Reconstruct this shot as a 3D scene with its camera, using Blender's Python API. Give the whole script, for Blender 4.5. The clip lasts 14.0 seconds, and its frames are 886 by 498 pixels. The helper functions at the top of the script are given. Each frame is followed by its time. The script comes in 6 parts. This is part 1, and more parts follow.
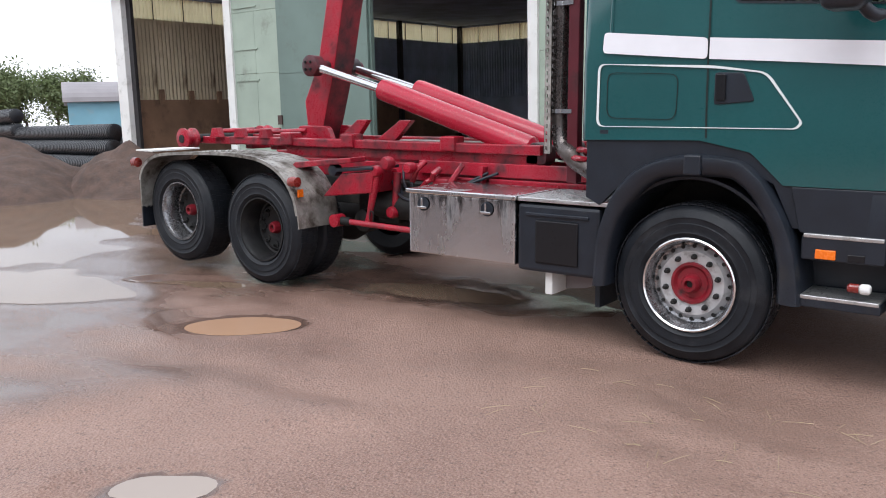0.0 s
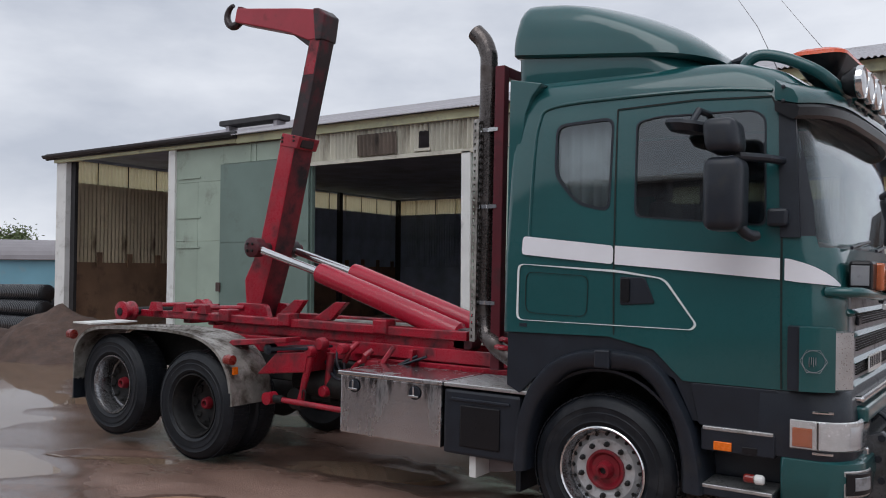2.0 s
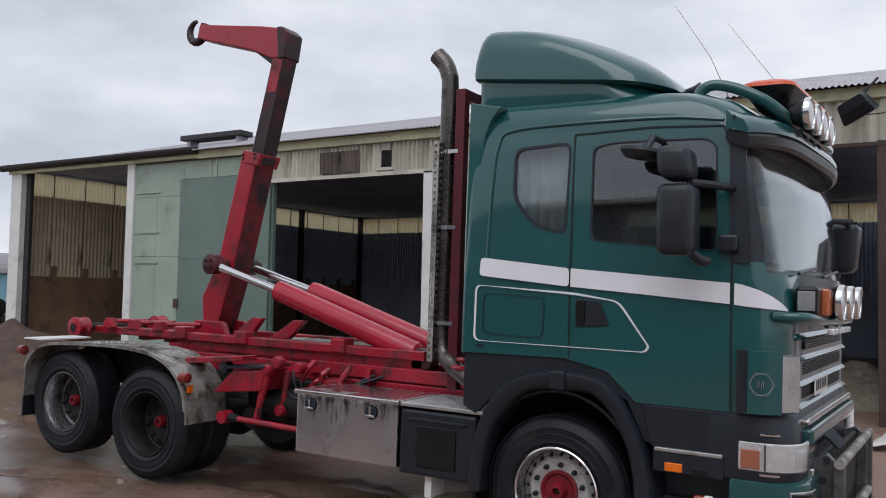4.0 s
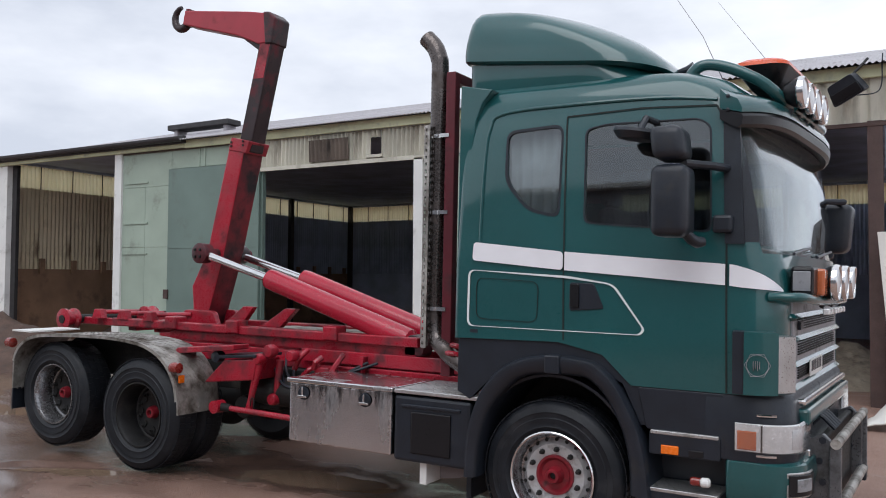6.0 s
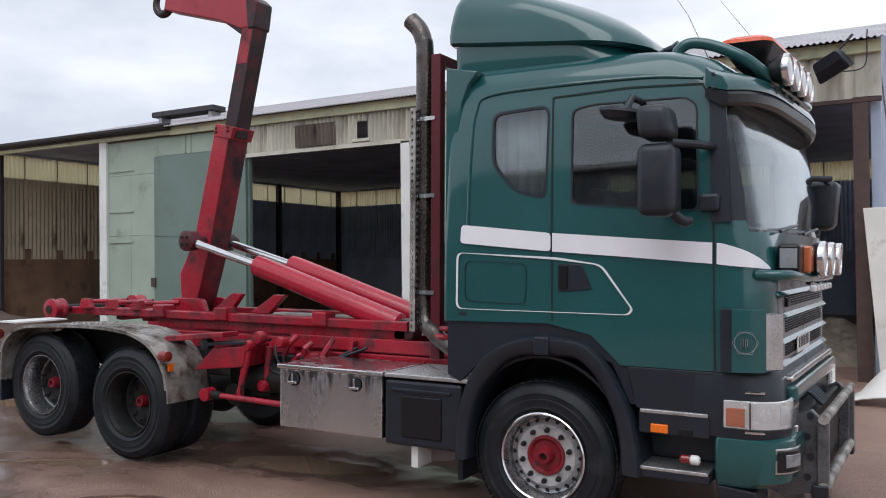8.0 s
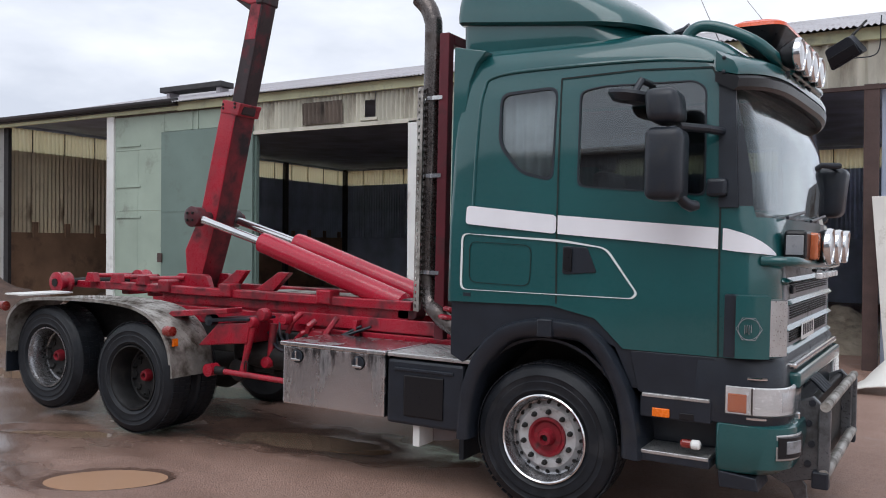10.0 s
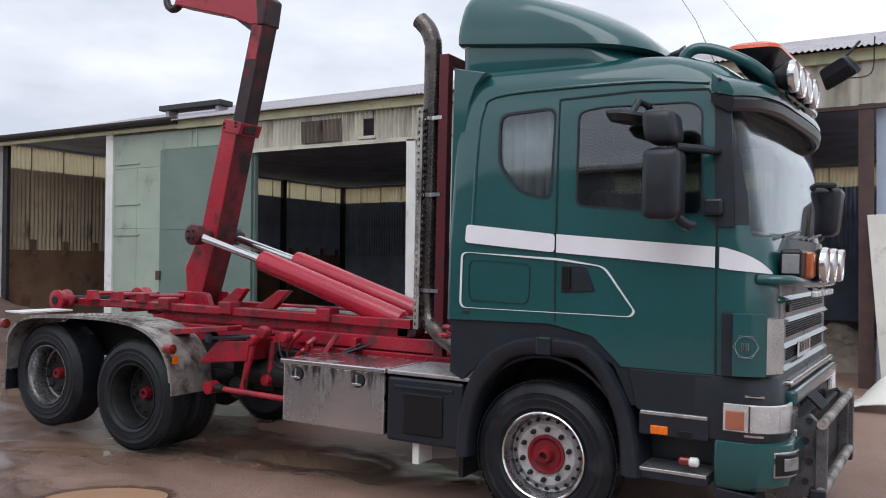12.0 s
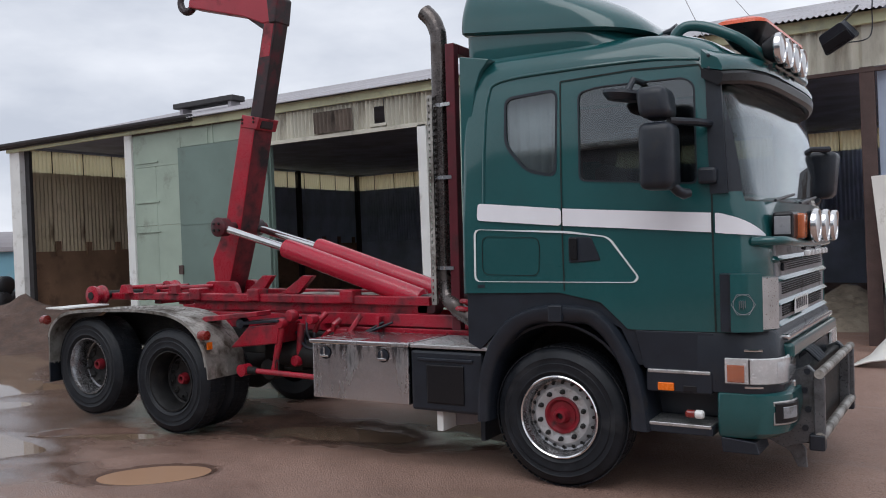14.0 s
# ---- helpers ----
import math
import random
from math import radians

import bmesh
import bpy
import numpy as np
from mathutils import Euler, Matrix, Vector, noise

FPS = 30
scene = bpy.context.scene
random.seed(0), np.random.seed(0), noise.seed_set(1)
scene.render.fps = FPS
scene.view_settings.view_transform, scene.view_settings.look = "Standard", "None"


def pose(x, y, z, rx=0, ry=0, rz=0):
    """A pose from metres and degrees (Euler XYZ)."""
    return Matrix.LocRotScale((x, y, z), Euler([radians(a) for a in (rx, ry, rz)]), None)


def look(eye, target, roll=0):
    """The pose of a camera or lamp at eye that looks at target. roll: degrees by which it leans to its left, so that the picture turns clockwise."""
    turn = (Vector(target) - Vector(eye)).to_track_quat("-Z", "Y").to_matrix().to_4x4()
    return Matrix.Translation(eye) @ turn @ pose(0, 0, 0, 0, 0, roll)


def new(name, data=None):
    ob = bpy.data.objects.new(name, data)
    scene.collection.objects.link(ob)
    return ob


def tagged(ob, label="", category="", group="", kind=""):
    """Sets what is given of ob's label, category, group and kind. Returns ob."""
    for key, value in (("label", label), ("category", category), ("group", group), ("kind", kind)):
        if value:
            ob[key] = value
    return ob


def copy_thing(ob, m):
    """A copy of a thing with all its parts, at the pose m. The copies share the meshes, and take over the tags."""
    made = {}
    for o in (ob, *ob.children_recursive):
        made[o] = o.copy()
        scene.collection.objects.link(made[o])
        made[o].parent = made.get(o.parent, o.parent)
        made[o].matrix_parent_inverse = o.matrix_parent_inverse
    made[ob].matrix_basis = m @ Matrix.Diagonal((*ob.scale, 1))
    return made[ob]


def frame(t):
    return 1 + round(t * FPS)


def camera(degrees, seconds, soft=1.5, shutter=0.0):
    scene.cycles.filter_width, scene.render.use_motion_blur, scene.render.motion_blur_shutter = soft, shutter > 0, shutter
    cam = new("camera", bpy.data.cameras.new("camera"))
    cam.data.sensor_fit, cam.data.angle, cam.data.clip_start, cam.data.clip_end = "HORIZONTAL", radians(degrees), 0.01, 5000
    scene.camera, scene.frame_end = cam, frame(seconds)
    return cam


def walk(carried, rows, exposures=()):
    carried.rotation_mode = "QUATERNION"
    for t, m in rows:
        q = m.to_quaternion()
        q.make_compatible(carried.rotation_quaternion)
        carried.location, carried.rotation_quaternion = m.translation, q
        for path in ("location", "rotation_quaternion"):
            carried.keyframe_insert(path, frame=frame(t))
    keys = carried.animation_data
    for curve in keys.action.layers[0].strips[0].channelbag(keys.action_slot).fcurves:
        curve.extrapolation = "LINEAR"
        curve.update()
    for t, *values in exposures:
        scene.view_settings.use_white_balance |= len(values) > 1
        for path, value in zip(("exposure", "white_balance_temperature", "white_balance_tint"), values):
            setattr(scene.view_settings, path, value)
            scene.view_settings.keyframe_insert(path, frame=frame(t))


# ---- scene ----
cam = camera(56.1, 14.0, 1.0)
EXPOSURES = [(0, 1.05), (0.5, 0.95), (1.0, 0.55), (1.5, 0.24), (2.0, 0.1), (3.0, 0.02), (5.5, 0.46), (8.0, 0.46), (10.5, 0.52), (12.5, 0.42), (14.0, 0.26)]
PATH = [
    (0, (1.903, -5.025, 1.705), (0.709, -3.46, 1.351), -0.5),
    (0.5, (2.065, -5.11, 1.815), (0.806, -3.576, 1.567), -1.3),
    (1, (2.094, -5.192, 1.877), (0.902, -3.587, 1.814), -0.6),
    (1.5, (2.103, -5.269, 1.901), (0.977, -3.617, 1.891), 0.4),
    (2, (2.158, -5.302, 1.9), (1.068, -3.625, 1.939), 1.2),
    (2.5, (2.193, -5.322, 1.907), (1.141, -3.622, 1.984), 2.0),
    (3, (2.212, -5.338, 1.911), (1.188, -3.624, 2.019), 2.2),
    (5.5, (2.168, -5.284, 1.907), (1.164, -3.555, 1.955), 1.5),
    (6, (2.161, -5.278, 1.893), (1.168, -3.543, 1.951), 1.2),
    (6.5, (2.164, -5.269, 1.892), (1.176, -3.531, 1.944), 0.8),
    (7, (2.176, -5.267, 1.895), (1.193, -3.525, 1.935), 0.3),
    (7.5, (2.171, -5.273, 1.894), (1.194, -3.527, 1.922), 0.2),
    (8, (2.162, -5.262, 1.894), (1.192, -3.513, 1.912), 0.2),
    (10.5, (2.165, -5.249, 1.887), (1.177, -3.511, 1.854), 1.5),
    (11, (2.16, -5.26, 1.884), (1.165, -3.525, 1.863), 1.6),
    (11.5, (2.162, -5.282, 1.896), (1.17, -3.545, 1.896), 1.3),
    (12, (2.176, -5.307, 1.897), (1.199, -3.562, 1.911), 1.3),
    (12.5, (2.21, -5.361, 1.899), (1.254, -3.604, 1.912), 1.2),
    (13, (2.326, -5.445, 1.879), (1.338, -3.706, 1.892), 0.4),
    (13.5, (2.386, -5.512, 1.889), (1.361, -3.795, 1.874), -0.4),
    (14, (2.375, -5.636, 1.863), (1.365, -3.91, 1.837), -1.5),
]
TILT = pose(0, 0, 0, 0, 1.7, 0)  # the yard falls gently towards the truck's nose
walk(cam, [(t, TILT @ look(eye, target, roll)) for t, eye, target, roll in PATH], EXPOSURES)

# ---- world ----
world = bpy.data.worlds.new("overcast_sky")
scene.world = world
world.use_nodes = True
wn, wl = world.node_tree.nodes, world.node_tree.links
bg = wn["Background"]
sky = wn.new("ShaderNodeTexSky")
sky.sky_type, sky.sun_disc, sky.sun_elevation, sky.sun_rotation = "NISHITA", False, radians(42), radians(200)
coord = wn.new("ShaderNodeTexCoord")
mapping = wn.new("ShaderNodeMapping")
mapping.inputs["Scale"].default_value = (1.0, 1.0, 2.6)
clouds = wn.new("ShaderNodeTexNoise")
clouds.inputs["Scale"].default_value, clouds.inputs["Detail"].default_value, clouds.inputs["Roughness"].default_value = 2.3, 6.0, 0.55
ramp = wn.new("ShaderNodeValToRGB")
ramp.color_ramp.elements[0].position, ramp.color_ramp.elements[0].color = 0.34, (0.57, 0.615, 0.715, 1)
ramp.color_ramp.elements[1].position, ramp.color_ramp.elements[1].color = 0.62, (0.885, 0.92, 1.0, 1)
blend = wn.new("ShaderNodeMixRGB")
blend.inputs[0].default_value = 0.96
scaled = wn.new("ShaderNodeMixRGB")
scaled.blend_type = "MULTIPLY"
scaled.inputs[0].default_value, scaled.inputs[2].default_value = 1.0, (0.1, 0.1, 0.1, 1)
wl.new(coord.outputs["Generated"], mapping.inputs["Vector"])
wl.new(mapping.outputs[0], clouds.inputs["Vector"])
wl.new(clouds.outputs["Fac"], ramp.inputs[0])
wl.new(sky.outputs[0], scaled.inputs[1])
wl.new(scaled.outputs[0], blend.inputs[1])
wl.new(ramp.outputs[0], blend.inputs[2])
wl.new(blend.outputs[0], bg.inputs[0])
bg.inputs[1].default_value = 0.86
sun = new("sun", bpy.data.lights.new("sun", "SUN"))
sun.data.energy, sun.data.angle, sun.data.color = 1.0, radians(50), (0.97, 0.98, 1)
sun.matrix_world = look((1.2, -5.8, 9), (0, 0, 0))

# ---- materials ----
def material(name, color, rough=0.5, metal=0.0, vary=0.15, scale=6.0, bump=0.0, bump_scale=60.0, dirt=0.0, dirt_color=(0.06, 0.045, 0.035), dirt_scale=3.0,
             coat=0.0, random_value=0.0, stretch=(1, 1, 1), rough_vary=0.12, spec=0.5):
    m = bpy.data.materials.new(name)
    m.use_nodes = True
    n, l = m.node_tree.nodes, m.node_tree.links
    p = n["Principled BSDF"]
    tc = n.new("ShaderNodeTexCoord")
    mp = n.new("ShaderNodeMapping")
    mp.inputs["Scale"].default_value = stretch
    l.new(tc.outputs["Object"], mp.inputs["Vector"])
    big = n.new("ShaderNodeTexNoise")
    big.inputs["Scale"].default_value, big.inputs["Detail"].default_value = scale, 6.0
    fine = n.new("ShaderNodeTexNoise")
    fine.inputs["Scale"].default_value, fine.inputs["Detail"].default_value = bump_scale, 4.0
    for node in (big, fine):
        l.new(mp.outputs[0], node.inputs["Vector"])
    shade = n.new("ShaderNodeMapRange")
    shade.inputs["From Min"].default_value, shade.inputs["From Max"].default_value = 0.3, 0.7
    shade.inputs["To Min"].default_value, shade.inputs["To Max"].default_value = 1 - vary, 1 + vary
    l.new(big.outputs["Fac"], shade.inputs["Value"])
    hsv = n.new("ShaderNodeHueSaturation")
    hsv.inputs["Color"].default_value = (*color, 1)
    l.new(shade.outputs[0], hsv.inputs["Value"])
    out = hsv.outputs[0]
    if random_value:
        info = n.new("ShaderNodeObjectInfo")
        rr = n.new("ShaderNodeMapRange")
        rr.inputs["To Min"].default_value, rr.inputs["To Max"].default_value = 1 - random_value, 1 + random_value
        l.new(info.outputs["Random"], rr.inputs["Value"])
        h2 = n.new("ShaderNodeHueSaturation")
        l.new(out, h2.inputs["Color"])
        l.new(rr.outputs[0], h2.inputs["Value"])
        out = h2.outputs[0]
    rv = n.new("ShaderNodeMapRange")
    rv.inputs["From Min"].default_value, rv.inputs["From Max"].default_value = 0.3, 0.7
    rv.inputs["To Min"].default_value, rv.inputs["To Max"].default_value = max(rough - rough_vary, 0.02), min(rough + rough_vary, 1)
    l.new(fine.outputs["Fac"], rv.inputs["Value"])
    rough_out = rv.outputs[0]
    if dirt:
        dn = n.new("ShaderNodeTexNoise")
        dn.inputs["Scale"].default_value, dn.inputs["Detail"].default_value, dn.inputs["Roughness"].default_value = dirt_scale, 8.0, 0.65
        l.new(mp.outputs[0], dn.inputs["Vector"])
        dr = n.new("ShaderNodeMapRange")
        dr.inputs["From Min"].default_value, dr.inputs["From Max"].default_value = 0.62 - 0.3 * dirt, 0.78 - 0.2 * dirt
        l.new(dn.outputs["Fac"], dr.inputs["Value"])
        mx = n.new("ShaderNodeMixRGB")
        mx.inputs[2].default_value = (*dirt_color, 1)
        l.new(dr.outputs[0], mx.inputs[0])
        l.new(out, mx.inputs[1])
        out = mx.outputs[0]
        mr = n.new("ShaderNodeMixRGB")
        mr.inputs[2].default_value = (0.75, 0.75, 0.75, 1)
        l.new(dr.outputs[0], mr.inputs[0])
        l.new(rough_out, mr.inputs[1])
        rough_out = mr.outputs[0]
    l.new(out, p.inputs["Base Color"])
    l.new(rough_out, p.inputs["Roughness"])
    p.inputs["Metallic"].default_value = metal
    p.inputs["Coat Weight"].default_value, p.inputs["Coat Roughness"].default_value = coat, 0.06
    p.inputs["Specular IOR Level"].default_value = spec
    if bump:
        b = n.new("ShaderNodeBump")
        b.inputs["Strength"].default_value, b.inputs["Distance"].default_value = bump, 0.01
        l.new(fine.outputs["Fac"], b.inputs["Height"])
        l.new(b.outputs[0], p.inputs["Normal"])
    return m


def glass(name, tint, rough=0.02, base=0.045):
    """Thin sheet glass: clear through, with a gloss that grows towards grazing angles."""
    m = bpy.data.materials.new(name)
    m.use_nodes = True
    n, l = m.node_tree.nodes, m.node_tree.links
    n.remove(n["Principled BSDF"])
    clear, gloss, mix = n.new("ShaderNodeBsdfTransparent"), n.new("ShaderNodeBsdfGlossy"), n.new("ShaderNodeMixShader")
    clear.inputs["Color"].default_value = (*tint, 1)
    gloss.inputs["Color"].default_value, gloss.inputs["Roughness"].default_value = (0.96, 0.98, 1, 1), rough
    facing = n.new("ShaderNodeLayerWeight")
    power, scale = n.new("ShaderNodeMath"), n.new("ShaderNodeMath")
    power.operation, scale.operation = "POWER", "MULTIPLY_ADD"
    power.inputs[1].default_value = 4.0
    scale.inputs[1].default_value, scale.inputs[2].default_value = 0.9, base
    facing.inputs["Blend"].default_value = 0.5
    l.new(facing.outputs["Facing"], power.inputs[0])
    l.new(power.outputs[0], scale.inputs[0])
    l.new(scale.outputs[0], mix.inputs[0])
    l.new(clear.outputs[0], mix.inputs[1])
    l.new(gloss.outputs[0], mix.inputs[2])
    l.new(mix.outputs[0], n["Material Output"].inputs["Surface"])
    return m


GREEN = material("green_truck_paint", (0.009, 0.077, 0.08), 0.3, 0, 0.1, 1.6, 0.0, 200, 0.0, coat=0.95, rough_vary=0.05, spec=0.3)
GREEN_SEAM = material("door_gap", (0.004, 0.012, 0.011), 0.7, 0, 0.1)
SILVER = material("silver_decal", (0.82, 0.82, 0.86), 0.36, 0.0, 0.05, 3, bump_scale=8, rough_vary=0.03)
WHITE_LINE = material("white_decal", (0.72, 0.76, 0.76), 0.4, 0, 0.04)
BLACK = material("black_plastic", (0.014, 0.018, 0.026), 0.36, 0, 0.2, 7, 0.12, 300, 0.15, (0.03, 0.028, 0.027), 4, spec=0.45)
BLACK_GLOSS = material("dark_visor_plastic", (0.01, 0.01, 0.012), 0.3, 0, 0.1, rough_vary=0.03, spec=0.35)
RUBBER = material("tyre_rubber", (0.01, 0.012, 0.016), 0.48, 0, 0.3, 9, 0.25, 120, 0.4, (0.03, 0.031, 0.035), 5, spec=0.3)
RIM = material("grey_steel_rim", (0.5, 0.5, 0.51), 0.4, 0.3, 0.15, 12, 0.1, 90, 0.3, (0.11, 0.09, 0.075), 8)
CHROME = material("chrome_ring", (0.72, 0.72, 0.72), 0.14, 1.0, 0.06, 10, rough_vary=0.06)
BARREL = material("wet_rim_steel", (0.3, 0.3, 0.31), 0.24, 0.9, 0.2, 12, 0.1, 90, 0.3, (0.06, 0.05, 0.045), 8)
DARK_RIM = material("dirty_dark_rim", (0.018, 0.018, 0.019), 0.42, 0.3, 0.3, 12, 0.2, 90, 0.3, (0.05, 0.045, 0.04), 8)
RED = material("red_machine_paint", (0.34, 0.012, 0.028), 0.28, 0, 0.2, 3.5, 0.08, 90, 0.5, (0.06, 0.012, 0.016), 5, rough_vary=0.1, coat=0.2)
RED_GRIMY = material("grimy_red_arm_paint", (0.36, 0.012, 0.028), 0.3, 0, 0.15, 3.5, 0.06, 90, 0.42, (0.06, 0.009, 0.012), 3.2, rough_vary=0.1, coat=0.15)
RED_GLOSS = material("glossy_red_cylinder_paint", (0.40, 0.012, 0.034), 0.24, 0, 0.1, 3.0, 0.03, 90, 0.08, (0.14, 0.012, 0.02), 6, rough_vary=0.06, coat=0.3)
RED_FADED = material("faded_pink_red_paint", (0.36, 0.028, 0.045), 0.4, 0, 0.12, 3.5, 0.05, 90, 0.1, (0.12, 0.02, 0.025), 4)
RED_HUB = material("red_hub_paint", (0.2, 0.009, 0.018), 0.42, 0, 0.25, 10, 0.1, 90, 0.3, (0.05, 0.02, 0.02), 9)
GREASE = material("black_greased_steel", (0.03, 0.018, 0.02), 0.38, 0.2, 0.3, 5, 0.15, 80, 0.35, (0.16, 0.016, 0.026), 3.0)
STEEL_DARK = material("dark_chassis_steel", (0.012, 0.012, 0.012), 0.6, 0.2, 0.3, 6, 0.2, 80, 0.3, (0.06, 0.05, 0.042), 4)
STAINLESS = material("stained_stainless_steel", (0.62, 0.62, 0.63), 0.22, 1.0, 0.12, 1.6, 0.0, 60, 0.22, (0.24, 0.24, 0.245), 4.0, stretch=(1, 1, 0.35), rough_vary=0.05)
ALU = material("dirty_aluminium_plate", (0.36, 0.345, 0.32), 0.42, 0.5, 0.35, 5, 0.1, 90, 0.62, (0.07, 0.055, 0.042), 4.5)
ALU_CLEAN = material("aluminium_tread_plate", (0.55, 0.55, 0.55), 0.35, 0.85, 0.15, 6, 0.05, 90, 0.2, (0.2, 0.18, 0.16), 6)
STACK = material("heat_stained_exhaust_steel", (0.12, 0.105, 0.1), 0.26, 0.85, 0.3, 3, 0.08, 60, 0.3, (0.05, 0.035, 0.028), 3)
GLASS = glass("cab_glass", (0.8, 0.85, 0.84))
GLASS_TINT = glass("tinted_side_glass", (0.62, 0.67, 0.68), 0.02, 0.09)
LAMP_GLASS = glass("lamp_lens", (0.95, 0.95, 0.95), 0.08, 0.08)
ORANGE = material("amber_plastic", (0.85, 0.17, 0.01), 0.25, 0, 0.1, coat=0.3)
BEACON = material("orange_beacon_plastic", (0.75, 0.1, 0.03), 0.3, 0, 0.1, coat=0.3)
AMBER_DULL = material("amber_lamp_glass", (0.5, 0.13, 0.05), 0.2, 0, 0.15, coat=0.5)
REFLECTOR = material("lamp_reflector", (0.78, 0.79, 0.8), 0.25, 0.25, 0.08, 20, rough_vary=0.04)
RED_LENS = material("red_lamp_lens", (0.2, 0.02, 0.015), 0.25, 0, 0.1, coat=0.4)
WHITE_PLASTIC = material("white_plastic", (0.75, 0.75, 0.73), 0.4, 0, 0.06)
CURTAIN = material("pale_curtain_cloth", (0.62, 0.63, 0.64), 0.9, 0, 0.15, 8, 0.2, 150)
TRIM = material("dark_cab_lining", (0.06, 0.063, 0.07), 0.8, 0, 0.15)
GRILLE = material("silver_grey_grille", (0.3, 0.31, 0.33), 0.4, 0.35, 0.15, 8, 0, 90, 0.25, (0.1, 0.09, 0.08), 6)
LENS_WHITE = material("pale_lamp_lens", (0.72, 0.74, 0.76), 0.16, 0.2, 0.12, 14, rough_vary=0.06)
RED_FRONT = material("blotchy_dark_red_front_paint", (0.2, 0.012, 0.022), 0.34, 0.1, 0.2, 3.5, 0.08, 90, 0.75, (0.022, 0.016, 0.018), 2.6)
STEEL_WET = material("wet_grey_steel", (0.13, 0.135, 0.145), 0.34, 0.5, 0.3, 6, 0.12, 80, 0.35, (0.05, 0.045, 0.042), 5)
RED_DARK = material("dark_red_post_paint", (0.1, 0.006, 0.014), 0.45, 0, 0.2, 3.5, 0.06, 90, 0.25, (0.04, 0.01, 0.012), 5)
BARN_SHEET = material("grey_barn_sheet", (0.28, 0.29, 0.31), 0.6, 0, 0.2, 0.6)
# shed
GREEN_WALL = material("weathered_green_sheet", (0.33, 0.40, 0.33), 0.6, 0, 0.1, 1.2, 0.06, 40, 0.2, (0.2, 0.22, 0.18), 1.4, random_value=0.05)
GREEN_DOOR = material("grey_green_steel_door", (0.145, 0.205, 0.18), 0.5, 0, 0.1, 1.0, 0.06, 40, 0.18, (0.13, 0.16, 0.14), 1.4)
CREAM = material("cream_corrugated_sheet", (0.55, 0.53, 0.45), 0.6, 0, 0.14, 1.6, 0.05, 60, 0.3, (0.3, 0.27, 0.22), 2.0, random_value=0.06, stretch=(1, 1, 0.3))
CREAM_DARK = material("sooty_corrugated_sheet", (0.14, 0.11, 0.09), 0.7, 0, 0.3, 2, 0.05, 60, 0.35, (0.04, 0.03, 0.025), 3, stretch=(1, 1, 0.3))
FASCIA = material("yellow_green_fascia_board", (0.58, 0.59, 0.38), 0.6, 0, 0.12, 1.5, 0.05, 60, 0.25, (0.34, 0.35, 0.27), 2)
WHITE_POST = material("white_painted_post", (0.72, 0.72, 0.7), 0.55, 0, 0.08, 1.6, 0.05, 60, 0.2, (0.42, 0.41, 0.38), 2.2)
ROOF = material("grey_wet_roof_sheet", (0.36, 0.34, 0.36), 0.38, 0.2, 0.15, 0.8, 0.05, 60, 0.3, (0.26, 0.23, 0.23), 1.2, random_value=0.05)
GUTTER = material("dark_gutter", (0.035, 0.033, 0.035), 0.5, 0.2, 0.2)
TAN_WALL = material("tan_corrugated_inner_sheet", (0.58, 0.5, 0.36), 0.7, 0, 0.2, 1.5, 0.05, 60, 0.3, (0.17, 0.12, 0.08), 1.6, random_value=0.05, stretch=(1, 1, 0.3))
BROWN_WALL = material("soil_stained_concrete", (0.27, 0.165, 0.105), 0.85, 0, 0.25, 1.2, 0.2, 30, 0.3, (0.1, 0.06, 0.042), 1.3)
# blue-grey, with the tint of the hall's shade put into the colour
SHADE_WALL = material("shade_blue_inner_wall", (0.4, 0.46, 0.58), 0.85, 0, 0.25, 1.2, 0.2, 30)
RUST_STEEL = material("rusty_brown_steel", (0.075, 0.045, 0.04), 0.65, 0.1, 0.25, 3, 0.15, 60)
SOIL = material("brown_soil", (0.085, 0.052, 0.04), 0.9, 0, 0.3, 3.0, 0.8, 26, 0.4, (0.05, 0.031, 0.025), 5)
PALE_SOIL = material("pale_sandy_heap", (0.3, 0.25, 0.19), 0.9, 0, 0.3, 3.0, 0.8, 20, 0.4, (0.14, 0.1, 0.075), 4)
PIPE = material("black_ribbed_pipe", (0.012, 0.013, 0.016), 0.35, 0, 0.2)
BLUE_SHED = material("pale_blue_sheet", (0.2, 0.42, 0.52), 0.6, 0, 0.1, 0.6, 0, 60, 0.25, (0.28, 0.38, 0.42), 0.9)
GREY_SHEET = material("grey_barrel_roof", (0.27, 0.25, 0.26), 0.6, 0.1, 0.12, 0.8)
BARK = material("bark", (0.07, 0.05, 0.04), 0.9, 0, 0.3, 6, 0.3, 40)
LEAF = material("leaves", (0.11, 0.145, 0.055), 0.7, 0, 0.35, 1.5, random_value=0.1)
WHITE_SHEET = material("white_tarpaulin_sheet", (0.72, 0.7, 0.66), 0.5, 0, 0.08, 1.5, 0.05, 30, 0.15, (0.42, 0.38, 0.32), 3)
STRAW = material("straw_bits", (0.4, 0.32, 0.2), 0.8, 0, 0.2)

